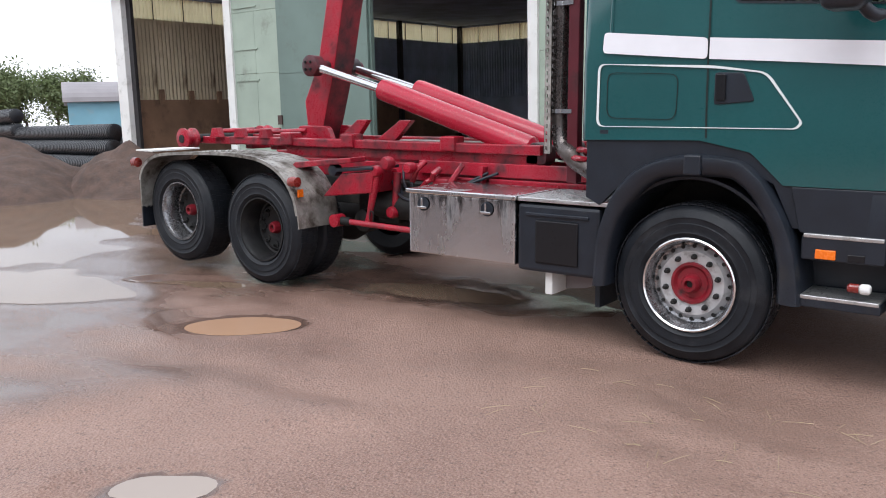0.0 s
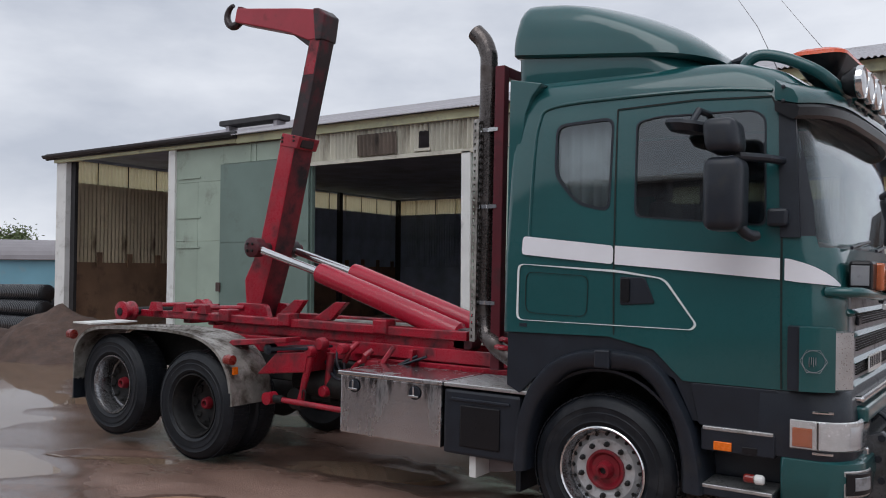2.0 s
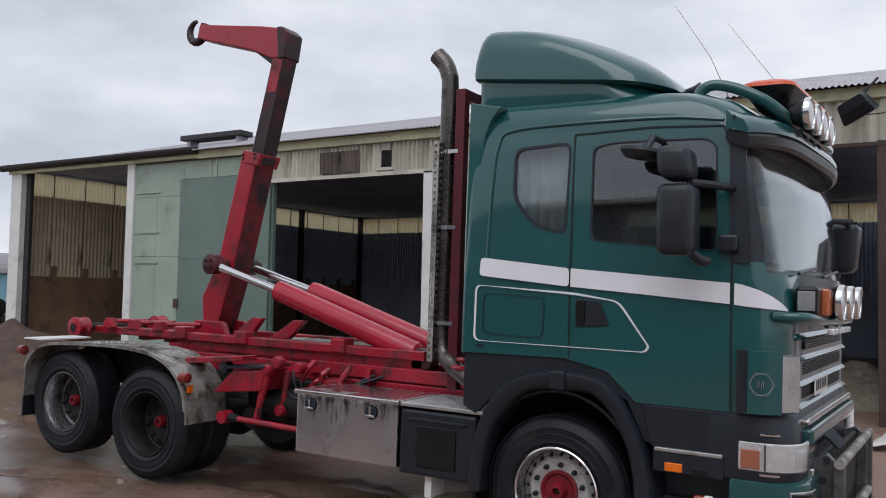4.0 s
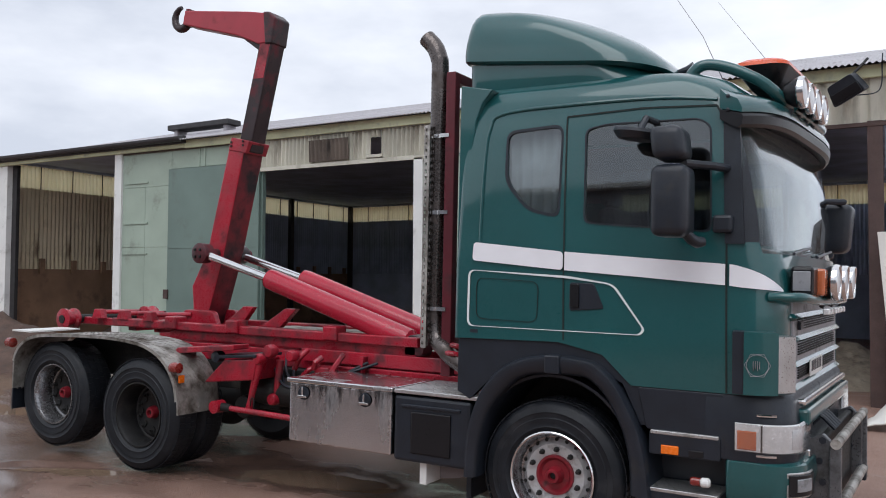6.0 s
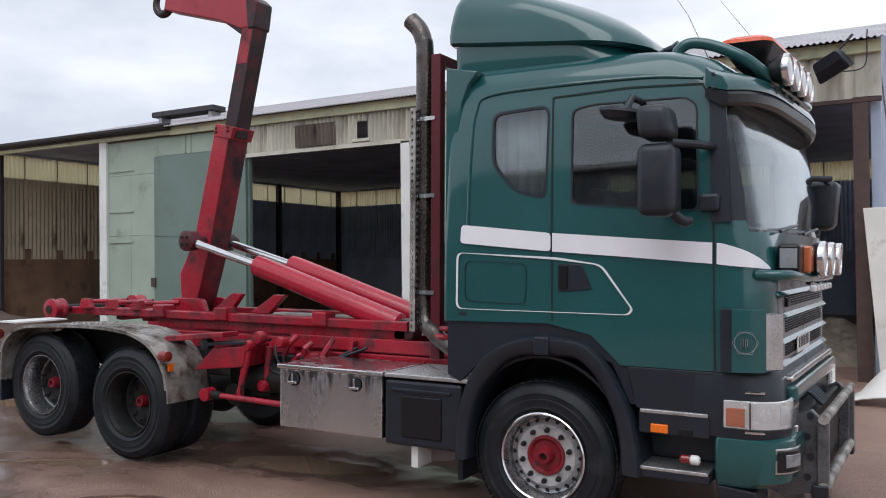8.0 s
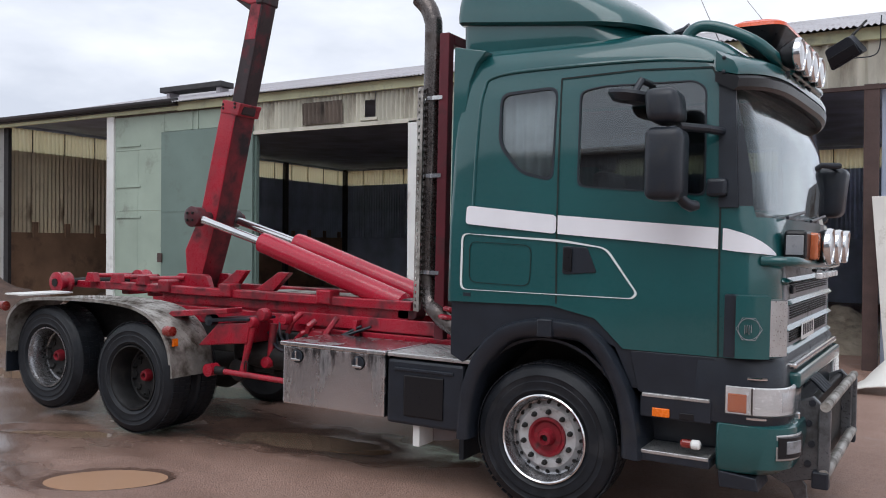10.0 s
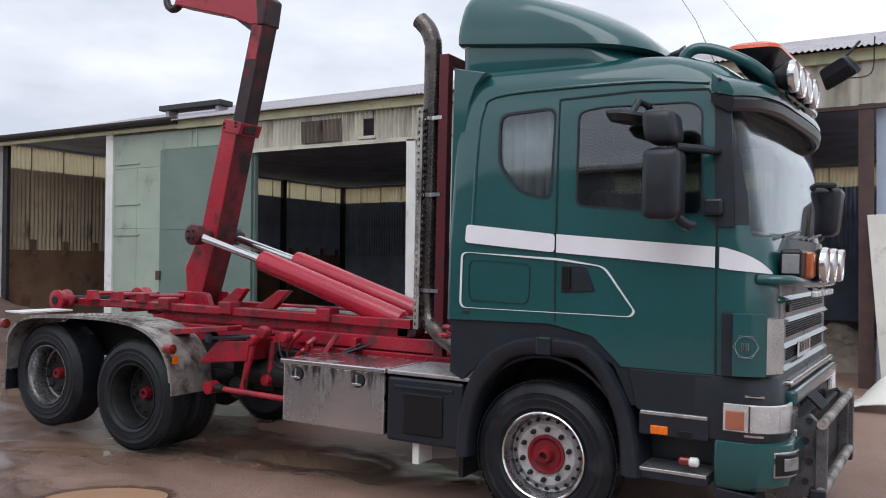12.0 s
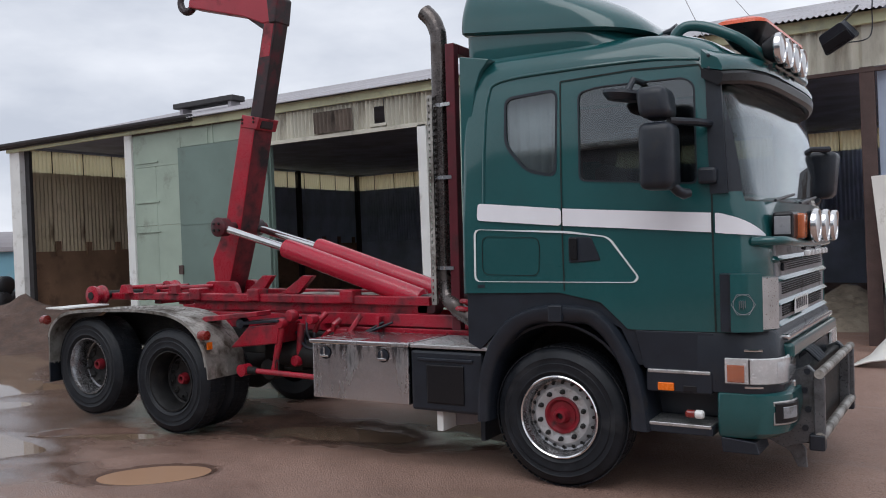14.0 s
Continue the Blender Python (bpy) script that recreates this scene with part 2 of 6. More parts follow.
TRANSLUCENT = bpy.data.materials.new("cream_translucent_sheet")
TRANSLUCENT.use_nodes = True
tn, tl = TRANSLUCENT.node_tree.nodes, TRANSLUCENT.node_tree.links
tp = tn["Principled BSDF"]
tp.inputs["Base Color"].default_value, tp.inputs["Roughness"].default_value = (0.75, 0.7, 0.52, 1), 0.6
tt = tn.new("ShaderNodeBsdfTranslucent")
tz = tn.new("ShaderNodeTexNoise")
tz.inputs["Scale"].default_value = 2.0
tcol = tn.new("ShaderNodeMixRGB")
tcol.inputs[1].default_value, tcol.inputs[2].default_value = (0.92, 0.89, 0.74, 1), (0.78, 0.73, 0.56, 1)
tl.new(tz.outputs["Fac"], tcol.inputs[0])
tl.new(tcol.outputs[0], tt.inputs["Color"])
tm = tn.new("ShaderNodeMixShader")
tm.inputs[0].default_value = 0.85
tl.new(tp.outputs[0], tm.inputs[1])
tl.new(tt.outputs[0], tm.inputs[2])
tl.new(tm.outputs[0], tn["Material Output"].inputs["Surface"])

DRIPS = STAINLESS.copy()
DRIPS.name = "drip_stained_stainless_steel"
dn_, dl_ = DRIPS.node_tree.nodes, DRIPS.node_tree.links
dp_ = dn_["Principled BSDF"]
dc_, dm_, dt_ = dn_.new("ShaderNodeTexCoord"), dn_.new("ShaderNodeMapping"), dn_.new("ShaderNodeTexNoise")
dm_.inputs["Scale"].default_value = (11, 4, 2.0)
dt_.inputs["Scale"].default_value, dt_.inputs["Detail"].default_value, dt_.inputs["Roughness"].default_value = 1.4, 7.0, 0.7
dx_, da_, dr_, dmix_ = dn_.new("ShaderNodeSeparateXYZ"), dn_.new("ShaderNodeMath"), dn_.new("ShaderNodeMapRange"), dn_.new("ShaderNodeMixRGB")
da_.operation = "MULTIPLY_ADD"
da_.inputs[1].default_value = 0.95
dr_.inputs["From Min"].default_value, dr_.inputs["From Max"].default_value = 1.33, 1.46
dr_.inputs["To Max"].default_value = 0.85
dmix_.inputs[2].default_value = (0.05, 0.05, 0.055, 1)
dl_.new(dc_.outputs["Object"], dm_.inputs["Vector"])
dl_.new(dm_.outputs[0], dt_.inputs["Vector"])
dl_.new(dc_.outputs["Object"], dx_.inputs[0])
dl_.new(dx_.outputs["Z"], da_.inputs[0])
dl_.new(dt_.outputs["Fac"], da_.inputs[2])
dl_.new(da_.outputs[0], dr_.inputs["Value"])
dl_.new(dp_.inputs["Base Color"].links[0].from_socket, dmix_.inputs[1])
dl_.new(dr_.outputs[0], dmix_.inputs[0])
dl_.new(dmix_.outputs[0], dp_.inputs["Base Color"])

# wet gravel of the yard
GROUND = bpy.data.materials.new("wet_reddish_gravel")
GROUND.use_nodes = True
gn, gl = GROUND.node_tree.nodes, GROUND.node_tree.links
gp = gn["Principled BSDF"]
gc = gn.new("ShaderNodeTexCoord")


def ground_noise(scale, detail=6.0, rough=0.6, stretch=None):
    k = gn.new("ShaderNodeTexNoise")
    k.inputs["Scale"].default_value, k.inputs["Detail"].default_value, k.inputs["Roughness"].default_value = scale, detail, rough
    if stretch:
        q = gn.new("ShaderNodeMapping")
        q.inputs["Scale"].default_value = stretch
        gl.new(gc.outputs["Object"], q.inputs["Vector"])
        gl.new(q.outputs[0], k.inputs["Vector"])
    else:
        gl.new(gc.outputs["Object"], k.inputs["Vector"])
    return k.outputs["Fac"]


def ground_range(source, a, b, c, d):
    k = gn.new("ShaderNodeMapRange")
    for key, value in (("From Min", a), ("From Max", b), ("To Min", c), ("To Max", d)):
        k.inputs[key].default_value = value
    gl.new(source, k.inputs["Value"])
    return k.outputs[0]


def ground_mix(fac, a, b):
    k = gn.new("ShaderNodeMixRGB")
    for socket, value in ((k.inputs[0], fac), (k.inputs[1], a), (k.inputs[2], b)):
        if isinstance(value, tuple):
            socket.default_value = value
        else:
            gl.new(value, socket)
    return k.outputs[0]


patch = ground_noise(0.55, 5)
soak = gn.new("ShaderNodeAttribute")
soak.attribute_name = "soak"
damp = gn.new("ShaderNodeMath")
damp.operation = "MULTIPLY_ADD"
damp.inputs[1].default_value = 0.42
gl.new(soak.outputs["Fac"], damp.inputs[0])
gl.new(ground_noise(0.5, 7, 0.62, (0.6, 1.4, 1)), damp.inputs[2])
wet = ground_range(damp.outputs[0], 0.5, 0.78, 0, 1)
grain = ground_noise(90, 4, 0.75)
stones = gn.new("ShaderNodeTexVoronoi")
stones.inputs["Scale"].default_value = 60
gl.new(gc.outputs["Object"], stones.inputs["Vector"])
dry = ground_mix(ground_range(patch, 0.35, 0.65, 0, 1), (0.19, 0.104, 0.078, 1), (0.31, 0.188, 0.145, 1))
gritty = ground_mix(ground_range(grain, 0.42, 0.72, 0, 1), dry, (0.41, 0.28, 0.23, 1))
specks = ground_mix(ground_range(ground_noise(40, 6, 0.75), 0.54, 0.7, 0, 0.85), gritty, (0.04, 0.026, 0.022, 1))
wet_color = ground_mix(wet, specks, (0.062, 0.038, 0.03, 1))
half = gn.new("ShaderNodeMixRGB")
half.inputs[0].default_value = 0.75
gl.new(specks, half.inputs[1])
gl.new(wet_color, half.inputs[2])
gl.new(half.outputs[0], gp.inputs["Base Color"])
gl.new(ground_range(wet, 0, 1, 0.56, 0.1), gp.inputs["Roughness"])
gb1 = gn.new("ShaderNodeBump")
gb1.inputs["Strength"].default_value, gb1.inputs["Distance"].default_value = 0.8, 0.015
gl.new(grain, gb1.inputs["Height"])
gl.new(ground_range(wet, 0, 1, 0.5, 0.1), gb1.inputs["Strength"])
gb2 = gn.new("ShaderNodeBump")
gb2.inputs["Strength"].default_value, gb2.inputs["Distance"].default_value = 0.8, 0.02
gl.new(stones.outputs["Distance"], gb2.inputs["Height"])
gl.new(ground_range(wet, 0, 1, 0.38, 0.06), gb2.inputs["Strength"])
gl.new(gb1.outputs[0], gb2.inputs["Normal"])
gl.new(gb2.outputs[0], gp.inputs["Normal"])


def water_material(name, color, clear):
    m = bpy.data.materials.new(name)
    m.use_nodes = True
    n, l = m.node_tree.nodes, m.node_tree.links
    p = n["Principled BSDF"]
    p.inputs["Base Color"].default_value = (*color, 1)
    p.inputs["Roughness"].default_value, p.inputs["IOR"].default_value = 0.03, 1.33
    p.inputs["Alpha"].default_value = clear
    k = n.new("ShaderNodeTexNoise")
    k.inputs["Scale"].default_value, k.inputs["Detail"].default_value = 5.0, 3.0
    b = n.new("ShaderNodeBump")
    b.inputs["Strength"].default_value, b.inputs["Distance"].default_value = 0.03, 0.01
    l.new(k.outputs["Fac"], b.inputs["Height"])
    l.new(b.outputs[0], p.inputs["Normal"])
    return m


MUDDY = water_material("muddy_water", (0.42, 0.255, 0.165), 1.0)
SILTY = water_material("pale_silty_water", (0.33, 0.27, 0.23), 1.0)
WATER = water_material("rain_water", (0.22, 0.15, 0.105), 0.9)


# ---- mesh tools ----
def part(name, bm, mat, parent=None, label="", smooth=False):
    me = bpy.data.meshes.new(name)
    bmesh.ops.recalc_face_normals(bm, faces=bm.faces[:])
    bm.to_mesh(me)
    bm.free()
    for m in mat if isinstance(mat, (list, tuple)) else [mat]:
        me.materials.append(m)
    if smooth:
        for p in me.polygons:
            p.use_smooth = True
        me.set_sharp_from_angle(angle=radians(38))
    ob = new(name, me)
    if parent:
        ob.parent = parent
    if label:
        ob["label"] = label
    return ob


def box(x0, x1, y0, y1, z0, z1, bevel=0.0, bm=None):
    own = bmesh.new()
    bmesh.ops.create_cube(own, size=1, matrix=Matrix.LocRotScale(((x0 + x1) / 2, (y0 + y1) / 2, (z0 + z1) / 2), None, (abs(x1 - x0), abs(y1 - y0), abs(z1 - z0))))
    if bevel:
        bmesh.ops.bevel(own, geom=own.edges[:], offset=bevel, segments=2, profile=0.5, affect="EDGES")
    return merge(bm, own)


def merge(bm, own):
    if bm is None:
        return own
    me = bpy.data.meshes.new("tmp")
    own.to_mesh(me)
    own.free()
    bm.from_mesh(me)
    bpy.data.meshes.remove(me)
    return bm


def turned(bm, m):
    bmesh.ops.transform(bm, matrix=m, verts=bm.verts[:])
    return bm


def prism(pts, y0, y1, bevel=0.0, bm=None):
    """A side outline (x, z) given depth from y0 to y1."""
    own = bmesh.new()
    a = [own.verts.new((x, y0, z)) for x, z in pts]
    b = [own.verts.new((x, y1, z)) for x, z in pts]
    own.faces.new(a)
    own.faces.new(b[::-1])
    for i in range(len(pts)):
        j = (i + 1) % len(pts)
        own.faces.new((a[i], b[i], b[j], a[j]))
    bmesh.ops.recalc_face_normals(own, faces=own.faces[:])
    if bevel:
        bmesh.ops.bevel(own, geom=own.edges[:], offset=bevel, segments=2, profile=0.5, affect="EDGES")
    return merge(bm, own)


def lathe(profile, center, axis="y", seg=48, bm=None, cap=True):
    """profile: (radius, along) pairs turned round an axis through center."""
    own = bmesh.new()
    rings = []
    for r, s in profile:
        ring = []
        for k in range(seg):
            a = 2 * math.pi * k / seg
            u, v = r * math.cos(a), r * math.sin(a)
            c = {"y": (u, s, v), "x": (s, u, v), "z": (u, v, s)}[axis]
            ring.append(own.verts.new(Vector(center) + Vector(c)))
        rings.append(ring)
    for a, b in zip(rings, rings[1:]):
        for k in range(seg):
            own.faces.new((a[k], a[(k + 1) % seg], b[(k + 1) % seg], b[k]))
    for ring in (rings[0], rings[-1]) if cap else ():
        if (ring[0].co - ring[seg // 2].co).length > 0.002:
            own.faces.new(ring)
    return merge(bm, own)


def tube(path, r, seg=12, bm=None, cap=True):
    own = bmesh.new()
    pts = [Vector(p) for p in path]
    radii = r if isinstance(r, (list, tuple)) else [r] * len(pts)
    rings = []
    steep = any(abs((b - a).normalized().z) > 0.9 for a, b in zip(pts, pts[1:]) if (b - a).length > 1e-6)
    level = Vector((0, 1, 0)) if steep else Vector((0, 0, 1))
    for i, p in enumerate(pts):
        d = (pts[min(i + 1, len(pts) - 1)] - pts[max(i - 1, 0)]).normalized()
        side = d.cross(level)
        if side.length < 0.1:
            side = d.cross(Vector((1, 0, 0)))
        side.normalize()
        up = side.cross(d)
        rings.append([own.verts.new(p + radii[i] * (math.cos(2 * math.pi * k / seg) * side + math.sin(2 * math.pi * k / seg) * up)) for k in range(seg)])
    for a, b in zip(rings, rings[1:]):
        for k in range(seg):
            own.faces.new((a[k], a[(k + 1) % seg], b[(k + 1) % seg], b[k]))
    if cap:
        own.faces.new(rings[0][::-1])
        own.faces.new(rings[-1])
    return merge(bm, own)


def curve_points(pts, n=6):
    """Catmull-Rom through points."""
    p = [Vector(q) for q in pts]
    p = [2 * p[0] - p[1]] + p + [2 * p[-1] - p[-2]]
    out = []
    for i in range(1, len(p) - 2):
        for k in range(n):
            t = k / n
            out.append(0.5 * ((2 * p[i]) + (p[i + 1] - p[i - 1]) * t + (2 * p[i - 1] - 5 * p[i] + 4 * p[i + 1] - p[i + 2]) * t * t + (3 * p[i] - p[i - 1] - 3 * p[i + 1] + p[i + 2]) * t ** 3))
    out.append(p[-2])
    return out


def ribbon(path, thick, y0, y1, bm=None):
    """A bent plate: a side line (x, z) with thickness, from y0 to y1."""
    pts = [Vector((x, z)) for x, z in path]
    outer, inner = [], []
    for i, p in enumerate(pts):
        d = (pts[min(i + 1, len(pts) - 1)] - pts[max(i - 1, 0)]).normalized()
        n = Vector((-d.y, d.x))
        outer.append(p + n * thick / 2)
        inner.append(p - n * thick / 2)
    own = bmesh.new()
    rows = [[own.verts.new((q.x, y, q.y)) for q in line] for line, y in ((outer, y0), (outer, y1), (inner, y1), (inner, y0))]
    for a, b in zip(rows, rows[1:] + rows[:1]):
        for i in range(len(pts) - 1):
            own.faces.new((a[i], a[i + 1], b[i + 1], b[i]))
    for i in (0, -1):
        own.faces.new([row[i] for row in rows])
    return merge(bm, own)


def corrugated(length, height, pitch=0.09, amp=0.021, thick=0.004, seg=8):
    """A corrugated sheet in the xz plane from the origin, waves along x, facing -y."""
    n = max(2, int(length / pitch * seg))
    own = bmesh.new()
    rows = []
    for off in (0, thick):
        for z in (0, height):
            rows.append([own.verts.new((length * i / n, off + amp * math.sin(2 * math.pi * length * i / n / pitch), z)) for i in range(n + 1)])
    for a, b in ((rows[0], rows[1]), (rows[3], rows[2]), (rows[1], rows[3]), (rows[2], rows[0])):
        for i in range(n):
            own.faces.new((a[i], a[i + 1], b[i + 1], b[i]))
    return own


def loft(levels, nf=10, ny=10, bm=None):
    """Closed rounded body: levels of (z, back x, front x, near y, far y, front radius, back radius, bulge)."""
    own = bmesh.new()
    rings = []
    for z, xb, xf, y0, y1, rf, rb, bulge in levels:
        pts = []

        def front(x, y):
            k = (y - (y0 + y1) / 2) / ((y1 - y0) / 2)
            return x + bulge * (1 - k * k) * max(0, (x - (xf - rf)) / max(rf, 1e-6))
        for k in range(nf + 1):
            a = math.pi / 2 * k / nf
            x, y = xf - rf + rf * math.sin(a), y0 + rf - rf * math.cos(a)
            pts.append((front(x, y), y))
        for k in range(1, ny):
            y = y0 + rf + (y1 - y0 - 2 * rf) * k / ny
            pts.append((front(xf, y), y))
        for k in range(nf + 1):
            a = math.pi / 2 * k / nf
            x, y = xf - rf + rf * math.cos(a), y1 - rf + rf * math.sin(a)
            pts.append((front(x, y), y))
        for k in range(1, 8):
            pts.append((xf - rf + (xb + rb - xf + rf) * k / 8, y1))
        for k in range(5):
            a = math.pi / 2 * k / 4
            pts.append((xb + rb - rb * math.sin(a), y1 - rb + rb * math.cos(a)))
        for k in range(5):
            a = math.pi / 2 * k / 4
            pts.append((xb + rb - rb * math.cos(a), y0 + rb - rb * math.sin(a)))
        for k in range(1, 8):
            pts.append((xb + rb + (xf - rf - xb - rb) * k / 8, y0))
        rings.append([own.verts.new((x, y, z)) for x, y in pts])
    n = len(rings[0])
    for a, b in zip(rings, rings[1:]):
        for k in range(n):
            own.faces.new((a[k], a[(k + 1) % n], b[(k + 1) % n], b[k]))
    own.faces.new(rings[0][::-1])
    own.faces.new(rings[-1])
    bmesh.ops.recalc_face_normals(own, faces=own.faces[:])
    return merge(bm, own)


def cut(ob, cutters):
    """Cut closed shapes out of an object's mesh for good."""
    tools = []
    for i, bm in enumerate(cutters):
        bmesh.ops.recalc_face_normals(bm, faces=bm.faces[:])
        me = bpy.data.meshes.new("cutter")
        bm.to_mesh(me)
        bm.free()
        tool = new("cutter", me)
        tool.parent = ob.parent
        tools.append(tool)
        mod = ob.modifiers.new("cut", "BOOLEAN")
        mod.operation, mod.object, mod.solver = "DIFFERENCE", tool, "EXACT"
    bpy.context.view_layer.update()
    done = bpy.data.meshes.new_from_object(ob.evaluated_get(bpy.context.evaluated_depsgraph_get()))
    ob.modifiers.clear()
    ob.data = done
    for tool in tools:
        bpy.data.objects.remove(tool)
    return ob


def rounded(pts, r, n=4):
    """A polygon (x, z) with rounded corners."""
    out = []
    for i, p in enumerate(pts):
        p, a, b = Vector(p), Vector(pts[i - 1]), Vector(pts[(i + 1) % len(pts)])
        k = min(r, (a - p).length * 0.45, (b - p).length * 0.45)
        s, e = p + (a - p).normalized() * k, p + (b - p).normalized() * k
        for j in range(n + 1):
            t = j / n
            out.append(tuple((1 - t) ** 2 * s + 2 * t * (1 - t) * p + t * t * e))
    return out


# ---- the yard ----
SLOPE = math.tan(radians(1.7))
# puddles: centre x, y, half length, half width, turn, how ragged
PUDDLES = [(-3.16, -0.98, 0.47, 0.28, 30, 0.05), (-11.6, 1.6, 5.6, 1.65, -30, 0.3), (-5.95, -1.3, 1.35, 0.55, 8, 0.45), (-1.25, -3.0, 0.28, 0.15, 35, 0.5),
           (-6.0, 5.2, 2.6, 0.9, 5, 0.5), (-2.6, 0.85, 0.85, 0.26, 4, 0.4), (-7.4, -3.2, 1.2, 0.45, 20, 0.5), (-4.75, -0.3, 0.5, 0.14, 20, 0.35),
           (-5.1, 2.2, 0.9, 0.35, 8, 0.4)]


def plain_height(x, y):
    return -SLOPE * (3 + 3 * math.tanh((x - 3) / 3) if x > 3 else x if x > -5.7 else -5.7 - 2.2 * math.tanh((-5.7 - x) / 2.2))


def puddle_radius(p, x, y):
    cx, cy, a, b, turn, ragged = p
    c, s = math.cos(radians(turn)), math.sin(radians(turn))
    u, v = ((x - cx) * c + (y - cy) * s) / a, (-(x - cx) * s + (y - cy) * c) / b
    r = math.hypot(u, v)
    f = 1.1 if a < 1 else 0.5
    return r * (1 + ragged * (noise.noise((x * 1.6 * f + cx, y * 2.2 * f + cy, 0)) + 0.5 * noise.noise((x * 4 * f, y * 5 * f, cx))))


def puddle_level(p):
    if p[0] < -5.5 and p[1] < 4:
        return 0.155 + 0.0002 * (p[0] + 14)
    return plain_height(p[0] + 0.75 * p[2] * abs(math.cos(radians(p[4]))), p[1]) - 0.012


def ground_height(x, y):
    z = plain_height(x, y) + 0.02 * noise.noise((x * 0.5, y * 0.8, 3)) + 0.008 * noise.noise((x * 2.2, y * 3, 7)) + 0.004 * noise.noise((x * 7, y * 9, 1))
    if y > 7 or x > 5 or x < -16:
        z += 0.03 * noise.noise((x * 0.3, y * 0.3, 5))
    best = 9.0
    for p in PUDDLES:
        if abs(x - p[0]) < p[2] * 2.8 and abs(y - p[1]) < p[2] * 2.8:
            r = puddle_radius(p, x, y)
            if r >= best:
                continue
            best = r
            w = max(0.0, min(1.0, (2.1 - r) / 0.9))
            w = w * w * (3 - 2 * w)
            if w > 0:
                level = puddle_level(p)
                shape = level + max(-0.03, min(0.012, 0.05 * (r - 1)))
                mixed = z * (1 - w) + shape * w
    return mixed if best < 2.1 else z


def ground_line(fine0, fine1, step, far, growth):
    a = list(np.arange(fine0, fine1, step))
    s, v = step, a[-1]
    while v < far:
        s *= growth
        v += s
        a.append(v)
    s, v = step, fine0
    while v > -far:
        s *= growth
        v -= s
        a.insert(0, v)
    return a


gx, gy = ground_line(-13, 3.5, 0.055, 900, 1.13), ground_line(-4.2, 4.2, 0.055, 900, 1.13)
verts = [(x, y, ground_height(x, y)) for y in gy for x in gx]
nx = len(gx)
faces = [(j * nx + i, j * nx + i + 1, (j + 1) * nx + i + 1, (j + 1) * nx + i) for j in range(len(gy) - 1) for i in range(nx - 1)]
me = bpy.data.meshes.new("ground")
me.from_pydata(verts, [], faces)
for p in me.polygons:
    p.use_smooth = True
me.materials.append(GROUND)


def soaked(x, y):
    """How soaked the gravel is: most at the puddles' rims, and in the low corner by the rear wheels."""
    w = 0.0
    for p in PUDDLES:
        reach = 2.3 if p[2] > 0.6 else 1.25
        if abs(x - p[0]) < p[2] * 2.8 and abs(y - p[1]) < p[2] * 2.8:
            k = max(0.0, min(1.0, (reach - puddle_radius(p, x, y)) / (reach - 1.05)))
            w = max(w, k * k * (3 - 2 * k))
    low = max(0.0, min(1.0, (-1.6 - x) / 3.5)) if -16 < x < 0 else 0.0
    return max(w, 0.62 * low)


rim = me.attributes.new("soak", "FLOAT", "POINT")
rim.data.foreach_set("value", [soaked(v[0], v[1]) for v in verts])
ground = tagged(new("ground", me), "wet reddish-brown gravel yard with puddles and ruts", "ground", kind="structure")

for i, p in enumerate(PUDDLES):
    bm = bmesh.new()
    c, s = math.cos(radians(p[4])), math.sin(radians(p[4]))
    ring = []
    for k in range(64):
        u, v = 1.3 * p[2] * math.cos(2 * math.pi * k / 64), 1.3 * p[3] * math.sin(2 * math.pi * k / 64)
        ring.append(bm.verts.new((p[0] + u * c - v * s, p[1] + u * s + v * c, puddle_level(p))))
    bm.faces.new(ring)
    tagged(part("puddle", bm, MUDDY if i == 0 else SILTY if i == 3 else WATER), "muddy brown rain puddle in the gravel" if i == 0 else "shallow rain puddle reflecting the sky", "puddle", "puddles", "structure")


# ---- the machine shed ----
def empty(name, m=None):
    ob = new(name)
    if m:
        ob.matrix_world = m
    return ob


shed = tagged(empty("machine_shed", pose(0, 8.8, 0, 0, 0.7, 0)), "long open-fronted farm shed of green and cream sheet metal", "shed")
GABLE, EAST, BACK = -20.25, 1.93, 16.6  # ends in x, depth from the front wall


def sheet_row(name, x0, x1, z0, z1, y, mat, width=1.05, pitch=0.13, amp=0.018, turn=None, gaps=()):
    """Corrugated sheets side by side; gaps: x ranges left out."""
    x, count = x0, 0
    while x < x1 - 0.05:
        w = min(width, x1 - x)
        ob = part(name, corrugated(w + 0.02, z1 - z0, pitch, amp), mat, shed, smooth=True)
        ob.matrix_basis = (turn or Matrix()) @ pose(x, y + random.uniform(-0.004, 0.004), z0 + random.uniform(-0.006, 0.006))
        x += width
        count += 1


